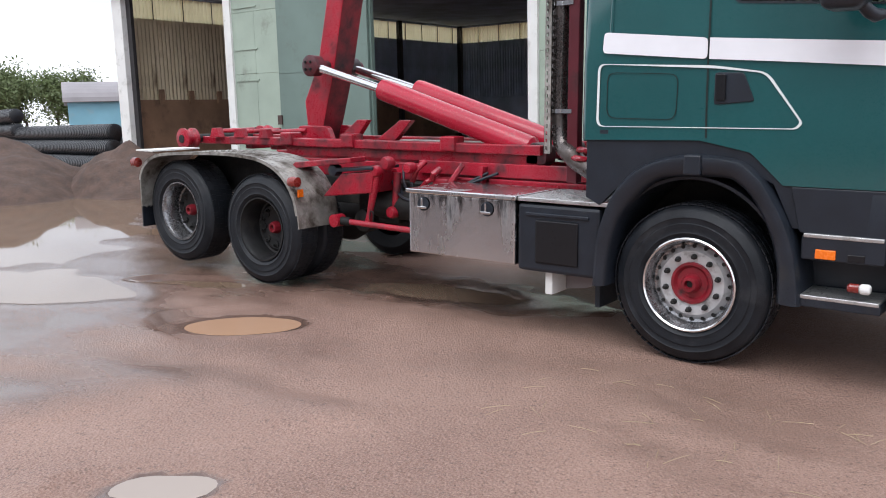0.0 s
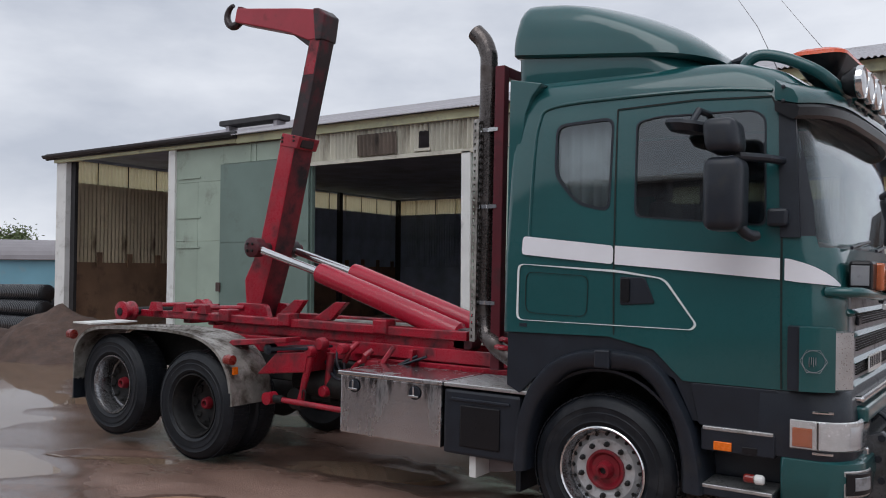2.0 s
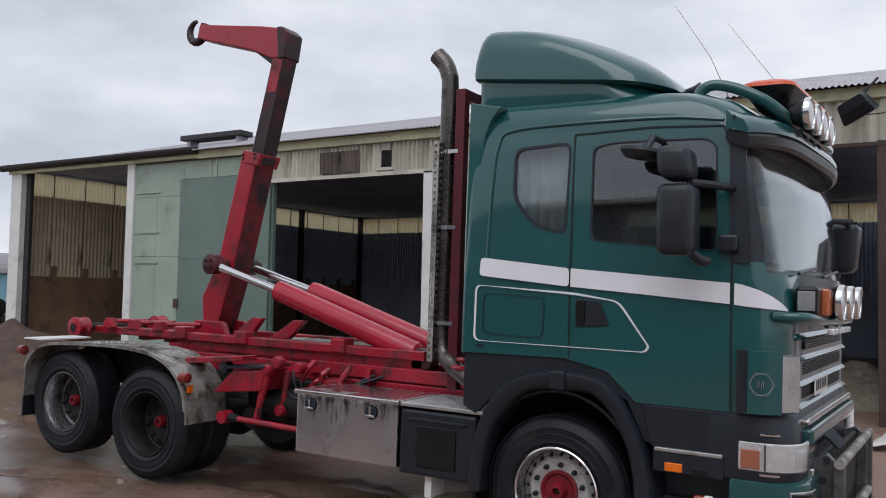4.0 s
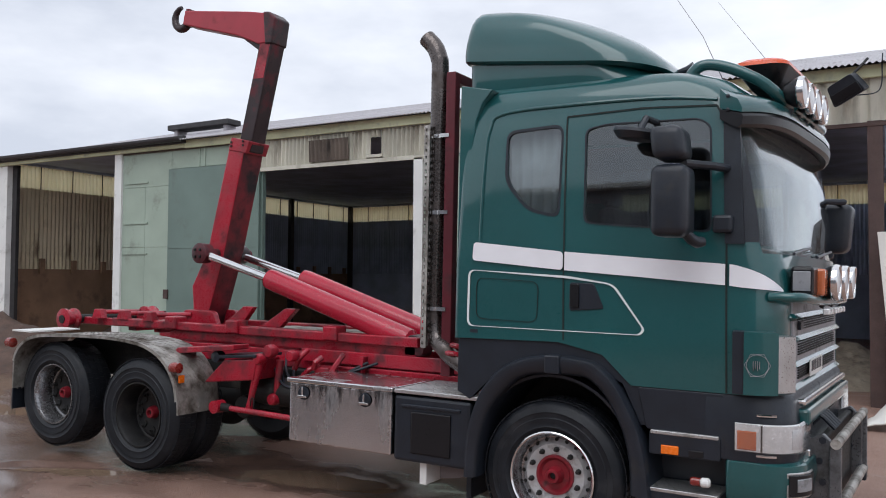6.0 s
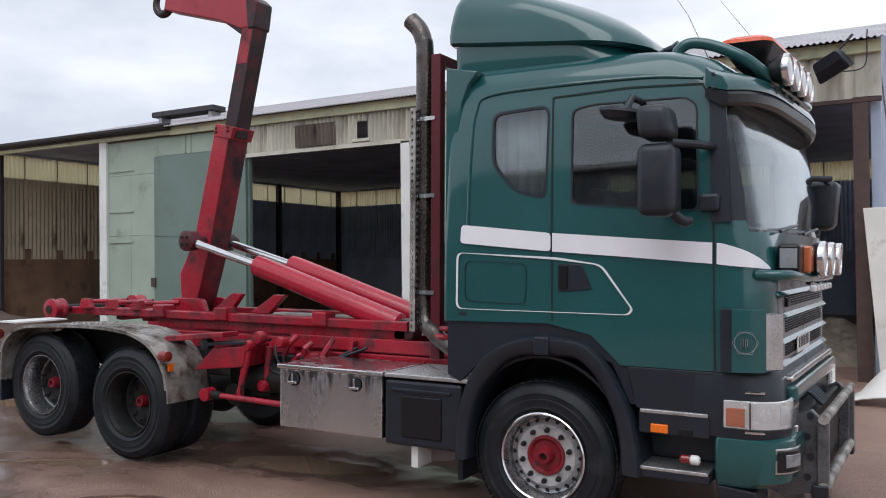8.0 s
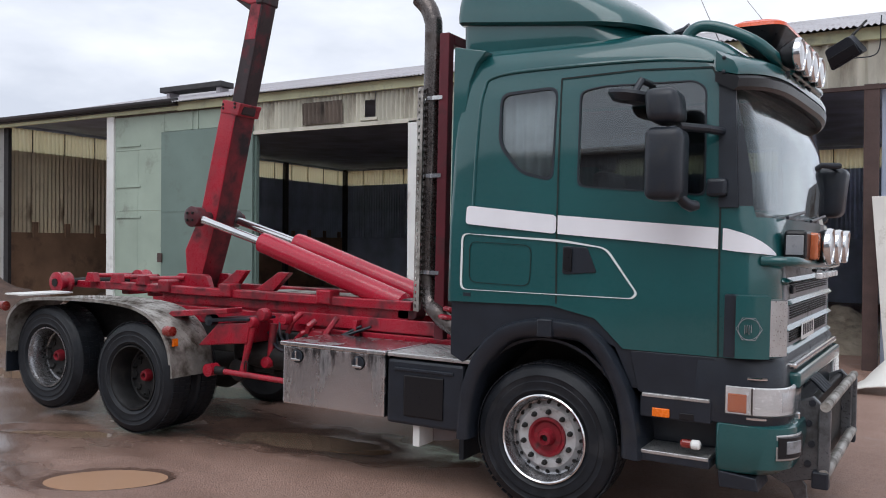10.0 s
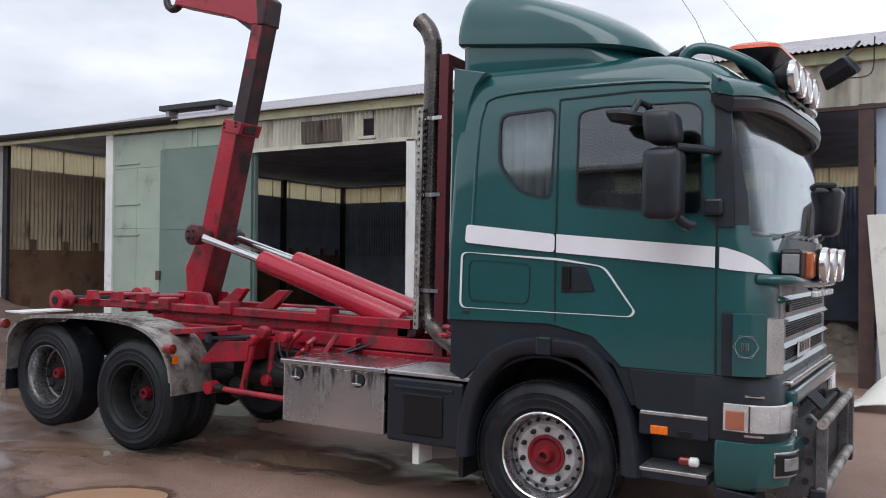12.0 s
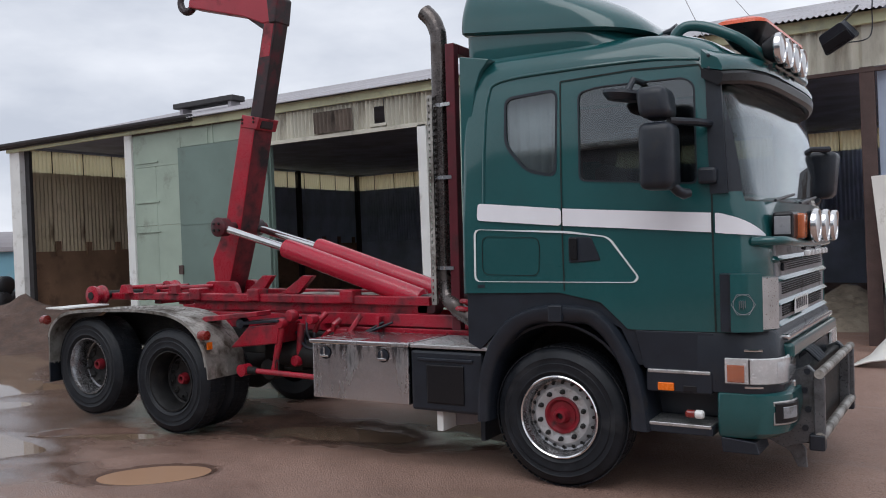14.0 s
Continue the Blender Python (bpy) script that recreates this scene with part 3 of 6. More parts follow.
# posts and front walls
for name, x0, x1, z1, mat in (("post", GABLE - 0.04, GABLE + 0.42, 5.05, WHITE_POST), ("post", -15.38, -15.12, 5.0, WHITE_POST), ("post", -6.51, -6.3, 4.3, WHITE_POST),
                              ("post", -3.9, -3.65, 4.3, RUST_STEEL), ("post", 1.55, 1.76, 4.3, RUST_STEEL)):
    part(name, box(x0, x1, -0.06, 0.16, -0.4, z1, 0.008), mat, shed)
part("post", box(GABLE + 0.42, GABLE + 0.62, 0.1, 0.2, -0.4, 5.0), GUTTER, shed)
for x0, x1 in ((-15.12, -14.3), (-14.3, -13.4)):
    part("panel", box(x0, x1 - 0.006, 0.0, 0.05, 0.1, 2.62, 0.004), GREEN_WALL, shed)
    part("panel", box(x0, x1 - 0.006, 0.0, 0.05, 2.626, 4.1, 0.004), GREEN_WALL, shed)
part("panel", box(-15.12, -13.4, 0.0, 0.05, 4.106, 4.97, 0.004), GREEN_WALL, shed)
part("panel", box(-13.394, -12.3, 0.0, 0.05, 4.5, 4.97, 0.004), GREEN_WALL, shed)
part("panel", box(-12.27, -10.87, 0.0, 0.05, 4.5, 4.97, 0.004), GREEN_WALL, shed)
for z in (4.2, 3.2, 2.45):
    part("batten", box(-15.05, -14.2, -0.025, 0.0, z, z + 0.035), GREEN_WALL, shed)
door = part("door", box(-13.42, -10.55, -0.075, -0.02, 0.15, 4.48, 0.006), GREEN_DOOR, shed, "large grey-green steel sliding door, slid half open")
part("rail", box(-13.4, -10.6, -0.085, -0.075, 2.58, 2.61), GREEN_DOOR, door)
part("latch", box(-13.5, -13.36, -0.12, -0.075, 1.38, 1.6, 0.01), RUST_STEEL, door)
for x in (-12.5, -12.32):
    part("batten", box(x, x + 0.05, -0.02, 0.0, 4.5, 4.97), GREEN_WALL, shed)
part("panel", box(-10.6, -10.5, -0.0, 0.1, 0.1, 4.32), GREEN_DOOR, shed)
for z0, z1 in ((0.1, 2.7), (2.706, 3.7), (3.706, 4.3)):
    part("panel", box(-6.29, -5.1, 0.0, 0.05, z0, z1, 0.004), GREEN_WALL, shed)
    part("panel", box(-5.094, -3.9, 0.0, 0.05, z0, z1, 0.004), GREEN_WALL, shed)
# headers
HZ0, HZ1 = 4.32, 4.95
for x0, x1 in ((-10.87, -9.8), (-9.8, -8.7), (-8.7, -7.6), (-7.31, -6.2), (-6.2, -5.1), (-5.1, -3.9)):
    ob = part("header_sheet", corrugated(x1 - x0 + 0.01, HZ1 - HZ0, 0.107, 0.034), CREAM, shed, smooth=True)
    ob.matrix_basis = pose(x0, -0.02, HZ0)
for z0, z1 in ((HZ0, 4.43), (4.79, HZ1)):
    ob = part("header_sheet", corrugated(0.29, z1 - z0, 0.107, 0.034), CREAM, shed, smooth=True)
    ob.matrix_basis = pose(-7.6, -0.02, z0)
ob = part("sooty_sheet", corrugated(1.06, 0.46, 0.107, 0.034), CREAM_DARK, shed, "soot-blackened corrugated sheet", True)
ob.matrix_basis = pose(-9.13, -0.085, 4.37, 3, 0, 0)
part("sill", box(-7.66, -7.25, -0.07, -0.02, 4.37, 4.43), CREAM, shed)
part("trim", box(-10.9, -6.1, -0.06, 0.0, HZ0 - 0.06, HZ0 + 0.02), CREAM, shed)
part("trim", box(-10.93, -10.84, -0.06, 0.0, 4.3, 4.96), WHITE_POST, shed)
for x0, x1 in ((-3.9, -2.8), (-2.8, -1.7), (-1.7, -0.6), (-0.6, 0.5), (0.5, 1.6)):
    ob = part("header_sheet", corrugated(x1 - x0 + 0.01, 0.8, 0.2, 0.04), CREAM, shed, smooth=True)
    ob.matrix_basis = pose(x0, -0.02, 4.25)
part("header_sheet", box(1.6, 1.95, -0.03, 0.02, 4.3, 5.05), CREAM, shed)
part("trim", box(-3.9, 1.95, -0.07, 0.0, 4.22, 4.28), RUST_STEEL, shed)
# fascia, serrated edge and gutter
part("fascia", box(-12.85, EAST + 0.03, -0.12, -0.05, 4.95, 5.14, 0.008), FASCIA, shed)
part("fascia", box(GABLE - 0.1, -12.86, -0.12, -0.05, 4.97, 5.16, 0.008), FASCIA, shed)
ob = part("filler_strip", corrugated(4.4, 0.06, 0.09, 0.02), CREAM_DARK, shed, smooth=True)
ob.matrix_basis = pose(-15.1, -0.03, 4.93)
gut = [(-0.14 + 0.09 * math.cos(a), 5.18 + 0.09 * math.sin(a)) for a in np.linspace(math.pi, 2 * math.pi, 9)]
bm = ribbon([(x, z) for x, z in gut], 0.012, GABLE - 0.35, -12.8)
turned(bm, Matrix(((0, 1, 0, 0), (1, 0, 0, -0.12), (0, 0, 1, 0), (0, 0, 0, 1))))
part("gutter", bm, GUTTER, shed)
part("gutter", box(GABLE - 0.4, -12.8, -0.2, -0.12, 5.06, 5.24, 0.01), GUTTER, shed)
# roof: two pitches of corrugated sheets
PITCH = math.radians(15)
RIDGE = (BACK / 2 + 0.3) * math.tan(PITCH)
span = (BACK / 2 + 0.35) / math.cos(PITCH)
x = GABLE - 0.3
while x < EAST + 0.05:
    w = min(1.0, EAST + 0.1 - x)
    near = part("roof_sheet", corrugated(w + 0.02, span, 0.09, 0.014), ROOF, shed, smooth=True)
    near.matrix_basis = pose(x, -0.3, 5.13, -75, 0, 0)
    far = part("roof_sheet", corrugated(w + 0.02, span, 0.09, 0.014), ROOF, shed, smooth=True)
    far.matrix_basis = pose(x, BACK + 0.4, 5.13, 75, 0, 0)
    x += 1.0
part("ridge_cap", prism([(-0.25, -0.04), (0, 0.06), (0.25, -0.04), (0, 0.02)], GABLE - 0.3, EAST + 0.1), ROOF, shed).matrix_basis = pose(0, BACK / 2 + 0.05, 5.1 + RIDGE, 0, 0, -90) @ pose(0, 0, 0)
part("roof_vent", box(-16.38, -14.03, 2.5, 3.0, 6.08, 6.23, 0.02), GUTTER, shed, "raised grey roof ventilator")
for x in (-16.3, -14.4):
    part("vent_leg", box(x + 0.1, x + 0.22, 2.6, 2.95, 5.8, 6.2), ROOF, shed)
# end walls and back wall: brown base, corrugated middle, translucent strip
part("wall_base", box(GABLE - 0.12, GABLE + 0.02, 0.16, BACK, -0.3, 2.12), BROWN_WALL, shed)
part("wall_base", box(GABLE - 0.12, EAST, BACK - 0.05, BACK + 0.1, -0.3, 2.12), SHADE_WALL, shed)
part("wall_base", box(EAST - 0.14, EAST, 0.1, BACK, -0.3, 4.6), SHADE_WALL, shed)
# unseen backing panels, added to stop daylight leaking between the wall sheets
part("sheathing", box(GABLE - 0.1, GABLE - 0.06, 0.0, BACK, 2.1, 4.46), SHADE_WALL, shed)
part("sheathing", box(GABLE, EAST, BACK + 0.06, BACK + 0.1, 2.1, 4.46), SHADE_WALL, shed)
y = 0.17
while y < BACK:
    # sheets past 5.5 m lose their tan so that colour gives the hall's shade
    for z0, z1, mat, name in ((2.12, 4.44, TAN_WALL if y < 5.5 else SHADE_WALL, "wall_sheet"), (4.45, 5.12, TRANSLUCENT, "light_panel")):
        ob = part(name, corrugated(1.1, z1 - z0 + 0.03, 0.13, 0.028), mat, shed, smooth=True)
        ob.matrix_basis = pose(GABLE, y, z0, 0, 0, 90)
    part("stud", box(GABLE + 0.02, GABLE + 0.09, y, y + 0.16, 1.98, 2.4 + random.uniform(-0.05, 0.05)), BROWN_WALL, shed)
    part("batten", box(GABLE + 0.03, GABLE + 0.045, y - 0.012, y + 0.012, 4.45, 5.12), GUTTER, shed)
    y += 1.06
x = GABLE
while x < EAST:
    for z0, z1, mat, name in ((2.12, 4.44, SHADE_WALL, "wall_sheet"), (4.45, 5.12, TRANSLUCENT, "light_panel")):
        ob = part(name, corrugated(1.1, z1 - z0 + 0.03, 0.13, 0.028), mat, shed, smooth=True)
        ob.matrix_basis = pose(x, BACK, z0)
    part("batten", box(x - 0.012, x + 0.012, BACK - 0.045, BACK - 0.03, 4.45, 5.12), GUTTER, shed)
    x += 1.06
for y in (4.2, 8.2, 12.3):
    part("post", box(GABLE + 0.05, GABLE + 0.2, y, y + 0.2, 0, 5.15), GUTTER, shed)
for x in (-15.5, -10.8, -6.4, -1.8):
    part("post", box(x, x + 0.3, BACK - 0.35, BACK - 0.05, 0, 5.15), GUTTER, shed)
part("wall_plate", box(GABLE - 0.1, GABLE + 0.1, 0.1, BACK, 5.12, 5.26), SHADE_WALL, shed)
part("wall_plate", box(GABLE, EAST, BACK - 0.1, BACK + 0.1, 5.12, 5.26), SHADE_WALL, shed)
for x0 in (GABLE - 0.08, EAST - 0.1):
    part("gable", turned(prism([(0.0, 5.12), (BACK, 5.12), (BACK / 2, 5.12 + BACK / 2 * math.tan(PITCH))], 0, 0.08), pose(x0 + 0.08, 0, 0, 0, 0, 90)), SHADE_WALL, shed)
part("lining", box(GABLE + 0.1, EAST - 0.15, 0.4, BACK - 0.2, 5.19, 5.23), SHADE_WALL, shed)
part("post", box(GABLE + 0.06, GABLE + 0.24, BACK - 0.22, BACK - 0.06, 0, 5.15), GUTTER, shed)
# long barn across the yard, mirrored in the cab windows and paint
barn = tagged(empty("barn", pose(-10, -20, 0.3)), "long grey corrugated barn across the yard", "barn")
x = -34.0
while x < 26:
    ob = part("wall_sheet", corrugated(6.02, 8.6, 0.5, 0.07), BARN_SHEET, barn, smooth=True)
    ob.matrix_basis = pose(x, 0, -1.7)
    x += 6.0
for x0 in (-34.1, 26.0):
    part("end_wall", box(x0, x0 + 0.1, -12, 0.1, -1.7, 6.8), GUTTER, barn)
part("back_wall", box(-34, 26, -12.2, -12, -1.7, 6.8), GUTTER, barn)
part("eave", box(-34.4, 26.4, 0.1, 0.45, 6.75, 6.9, 0.01), WHITE_POST, barn)
part("roof", turned(prism([(-12.6, 6.8), (0.4, 6.8), (-6.1, 7.9)], -34.3, 26.3), Matrix(((0, 1, 0, 0), (1, 0, 0, 0), (0, 0, 1, 0), (0, 0, 0, 1)))), ROOF, barn)
# floodlight under the eave
flood = tagged(empty("floodlight", pose(1.36, 8.35, 4.72, 20, -22, -25)), "black weatherproof floodlight on an arm under the eave", "floodlight")
part("housing", prism(rounded([(-0.26, -0.16), (0.26, -0.16), (0.2, 0.16), (-0.2, 0.16)], 0.05), -0.1, 0.1, 0.01), BLACK, flood)
part("lens", box(-0.22, 0.22, -0.125, -0.1, -0.13, 0.02, 0.006), BLACK_GLOSS, flood)
part("arm", tube([(0.1, 0.05, 0.12), (0.25, 0.3, 0.2), (0.3, 0.5, 0.25)], 0.02), STEEL_DARK, flood)
part("cable", tube(curve_points([(0.0, 0.1, -0.14), (0.25, 0.35, -0.25), (0.45, 0.5, 0.1), (0.5, 0.55, 0.2)]), 0.01, 6), BLACK, flood)


# ---- heaps, pipes and what stands beyond ----
def heap(name, cx, cy, rx, ry, h, mat, label, seed, z0=None, n=64):
    bm = bmesh.new()
    base = ground_height(cx, cy) if z0 is None else z0
    grid = {}
    for i in range(n + 1):
        for j in range(n + 1):
            u, v = 2.6 * i / n - 1.3, 2.6 * j / n - 1.3
            r = math.hypot(u, v) * (1 + 0.25 * noise.noise((u * 1.7, v * 1.7, seed)))
            k = max(0.0, 1 - r)
            z = h * (k ** 0.85 if k > 0 else 0) * (1 + 0.25 * noise.noise((u * 2.5, v * 2.5, seed + 9))) - 0.12 * max(0, r - 0.95)
            z += (0.05 * noise.noise((u * 9, v * 9, seed)) + 0.03 * noise.noise((u * 22, v * 22, seed))) * min(1, k * 5)
            grid[i, j] = bm.verts.new((cx + u * rx, cy + v * ry, base + z - 0.02))
    for i in range(n):
        for j in range(n):
            bm.faces.new((grid[i, j], grid[i + 1, j], grid[i + 1, j + 1], grid[i, j + 1]))
    return tagged(part(name, bm, mat, None, smooth=True), label, "soil heap", kind="stuff")


heap("soil_heap", -18.2, 3.9, 3.4, 3.0, 1.3, SOIL, "large heap of brown soil beside the shed", 2)
heap("soil_heap", -15.4, 5.9, 2.2, 1.8, 1.15, SOIL, "low heap of dark brown soil", 6)
heap("soil_heap", -17.3, 12.5, 2.6, 2.2, 1.1, SOIL, "soil heap inside the open bay", 11)
heap("soil_heap", 0.9, 12.3, 1.5, 1.6, 0.75, PALE_SOIL, "pale heap of rubble inside the shed", 4)


def ribbed_pipe(length, r):
    prof, s = [], 0.0
    while s < length:
        prof += [(r, s), (r, s + 0.06), (r * 0.88, s + 0.075), (r * 0.88, s + 0.115)]
        s += 0.13
    return lathe([(r * 0.8, 0.0)] + prof + [(r * 0.8, s)], (0, 0, 0), "x", 20)


pipe = tagged(part("drain_pipe", ribbed_pipe(9.0, 0.27), PIPE, None, smooth=True), "black ribbed plastic drain pipe in a stack", "pipe", "stacked drain pipes")
pipe.matrix_basis = pose(-30.5, 10.55, 1.44, 0, 0, -8)
rows = [(-30.4 - 0.1 * k, 10.0 + 0.55 * k, 0.5) for k in range(4)] + [(-30.2 - 0.2 * k, 10.28 + 0.55 * k, 0.97) for k in range(3)] + [(-31.7, 11.1, 1.44)]
for x, y, z in rows + [(-38.7, 11.6, 0.5 + 0.54 * k) for k in range(4)]:
    copy_thing(pipe, pose(x, y, z, 0, 0, -8))

blue = tagged(empty("blue_shed", pose(-39.6, 17.8, 0.42, 0, 0, 61)), "distant pale blue metal shed with a grey barrel roof", "shed")
part("wall", box(0, 14, -3, 3, -0.5, 2.5), BLUE_SHED, blue)
part("roof", ribbon([(3.2 * math.cos(a), 2.4 + 1.05 * math.sin(a)) for a in np.linspace(0, math.pi, 17)], 0.08, -0.2, 14.2), GREY_SHEET, blue, "grey barrel roof").matrix_basis = Matrix(((0, 1, 0, 0), (1, 0, 0, 0), (0, 0, 1, 0), (0, 0, 0, 1)))
part("gable", turned(prism([(3.0 * math.cos(a), 2.4 + 1.0 * math.sin(a)) for a in np.linspace(0, math.pi, 17)], 0, 0.1), Matrix(((0, 1, 0, 0), (1, 0, 0, 0), (0, 0, 1, 0), (0, 0, 0, 1)))), BLUE_SHED, blue)


def tree(x, y, h, spread, seed, leaves=1500, leaf=0.16, bare=False):
    rnd = random.Random(seed)
    top = tagged(empty("tree", pose(x, y, ground_height(x, y))), "leafless bare shrub by the shed" if bare else "green leafy tree in the far hedge", "tree", "" if bare else "hedge trees")
    bm, tips = bmesh.new(), []

    def grow(p, d, length, r, depth):
        q = p + d * length
        tube([p, (p + q) / 2 + Vector((rnd.uniform(-1, 1), rnd.uniform(-1, 1), 0)) * length * 0.06, q], [r, r * 0.8, r * 0.6], 6, bm)
        if depth == 0:
            tips.append(q)
            return
        tips.append((p + q) / 2)
        for k in range(4 if bare else 3):
            e = (d + Vector((rnd.uniform(-1, 1), rnd.uniform(-1, 1), rnd.uniform(-0.2, 0.7))) * spread).normalized()
            grow(q, e, length * rnd.uniform(0.55, 0.8), r * 0.55, depth - 1)
    grow(Vector((0, 0, -0.1)), Vector((0, 0, 1)), h * 0.32, h * 0.025, 3 if bare else 3)
    part("trunk", bm, BARK, top)
    if not bare:
        bm = bmesh.new()
        for _ in range(leaves):
            c = rnd.choice(tips) + Vector((rnd.gauss(0, 1), rnd.gauss(0, 1), rnd.gauss(0, 0.8))) * h * 0.09
            a, b = Vector((rnd.gauss(0, 1), rnd.gauss(0, 1), rnd.gauss(0, 1))).normalized() * leaf, Vector((rnd.gauss(0, 1), rnd.gauss(0, 1), rnd.gauss(0, 1))).normalized() * leaf
            bm.faces.new([bm.verts.new(v) for v in (c - a, c - b * 0.5, c + a, c + b * 0.5)])
        part("crown", bm, LEAF, top)
    return top


for k, (x, y, h) in enumerate(((-50, 17.5, 5.6), (-52, 20, 6.1), (-53.5, 22.5, 5.8), (-54, 16, 6.0), (-57, 19, 6.5), (-50.5, 24.5, 5.2), (-60, 14, 6.2), (-56, 26, 6.0), (-62, 22, 6.6), (-49.5, 14.5, 4.9))):
    tree(x, y, h, 0.95, 40 + k, 4200, 0.13)
tree(4.6, 20, 5.0, 0.6, 77, bare=True)
tree(5.6, 24, 5.5, 0.6, 78, bare=True)

barn = tagged(empty("barn", pose(14, 40, 0)), "distant dark-roofed barn behind the shed", "barn")
part("wall", box(-8, 8, 0, 8, -0.5, 4.0), GREY_SHEET, barn)
part("roof", turned(prism([(-0.5, 3.9), (4, 6.0), (8.5, 3.9), (4, 5.8)], -8.5, 8.5), pose(0, 0, 0, 0, 0, 90)), GUTTER, barn)

# white board at the shed's corner and the crumpled sheet on the ground
tagged(part("white_board", prism([(1.88, -0.1), (2.35, -0.1), (2.35, 2.58), (1.71, 2.58)], 8.46, 8.5, 0.006), WHITE_SHEET), "tall white board leaning on the shed corner", "board").matrix_basis = Matrix()
bm = bmesh.new()
grid = {}
for i in range(17):
    for j in range(13):
        u, v = i / 16, j / 12
        rise = min(1.0, u / 0.42)
        z = 0.04 + 0.36 * rise * rise * (3 - 2 * rise) * min(1.0, 0.25 + 1.1 * v) + 0.05 * noise.noise((u * 3, v * 2.5, 5)) + 0.02 * noise.noise((u * 8, v * 8, 1))
        grid[i, j] = bm.verts.new((1.45 + 0.95 * u + 0.15 * v, 6.7 + 0.9 * v - 0.2 * u, ground_height(1.5, 7) + z))
for i in range(16):
    for j in range(12):
        bm.faces.new((grid[i, j], grid[i + 1, j], grid[i + 1, j + 1], grid[i, j + 1]))
sheet = tagged(part("tarpaulin", bm, WHITE_SHEET, None, smooth=True), "crumpled white sheet lying on the gravel", "tarpaulin")
sheet.modifiers.new("thickness", "SOLIDIFY").thickness = 0.02

# hall across the yard, behind the camera
hall = tagged(empty("hall", pose(-4, -34, 0)), "long dark hall on the other side of the yard", "hall")
part("wall", box(-30, 24, -10, 0, -0.6, 5.0), GREY_SHEET, hall)
part("roof", turned(prism([(-10.5, 4.9), (-5, 7.4), (0.5, 4.9), (-5, 7.1)], -24.5, 30.5), pose(0, 0, 0, 0, 0, 90)), GUTTER, hall)


# ---- the hooklift truck ----
truck = tagged(empty("hooklift_truck", TILT), "dark green hooklift lorry with red hook arm on wet gravel", "truck")
MID = 1.25  # the truck's centre line in y


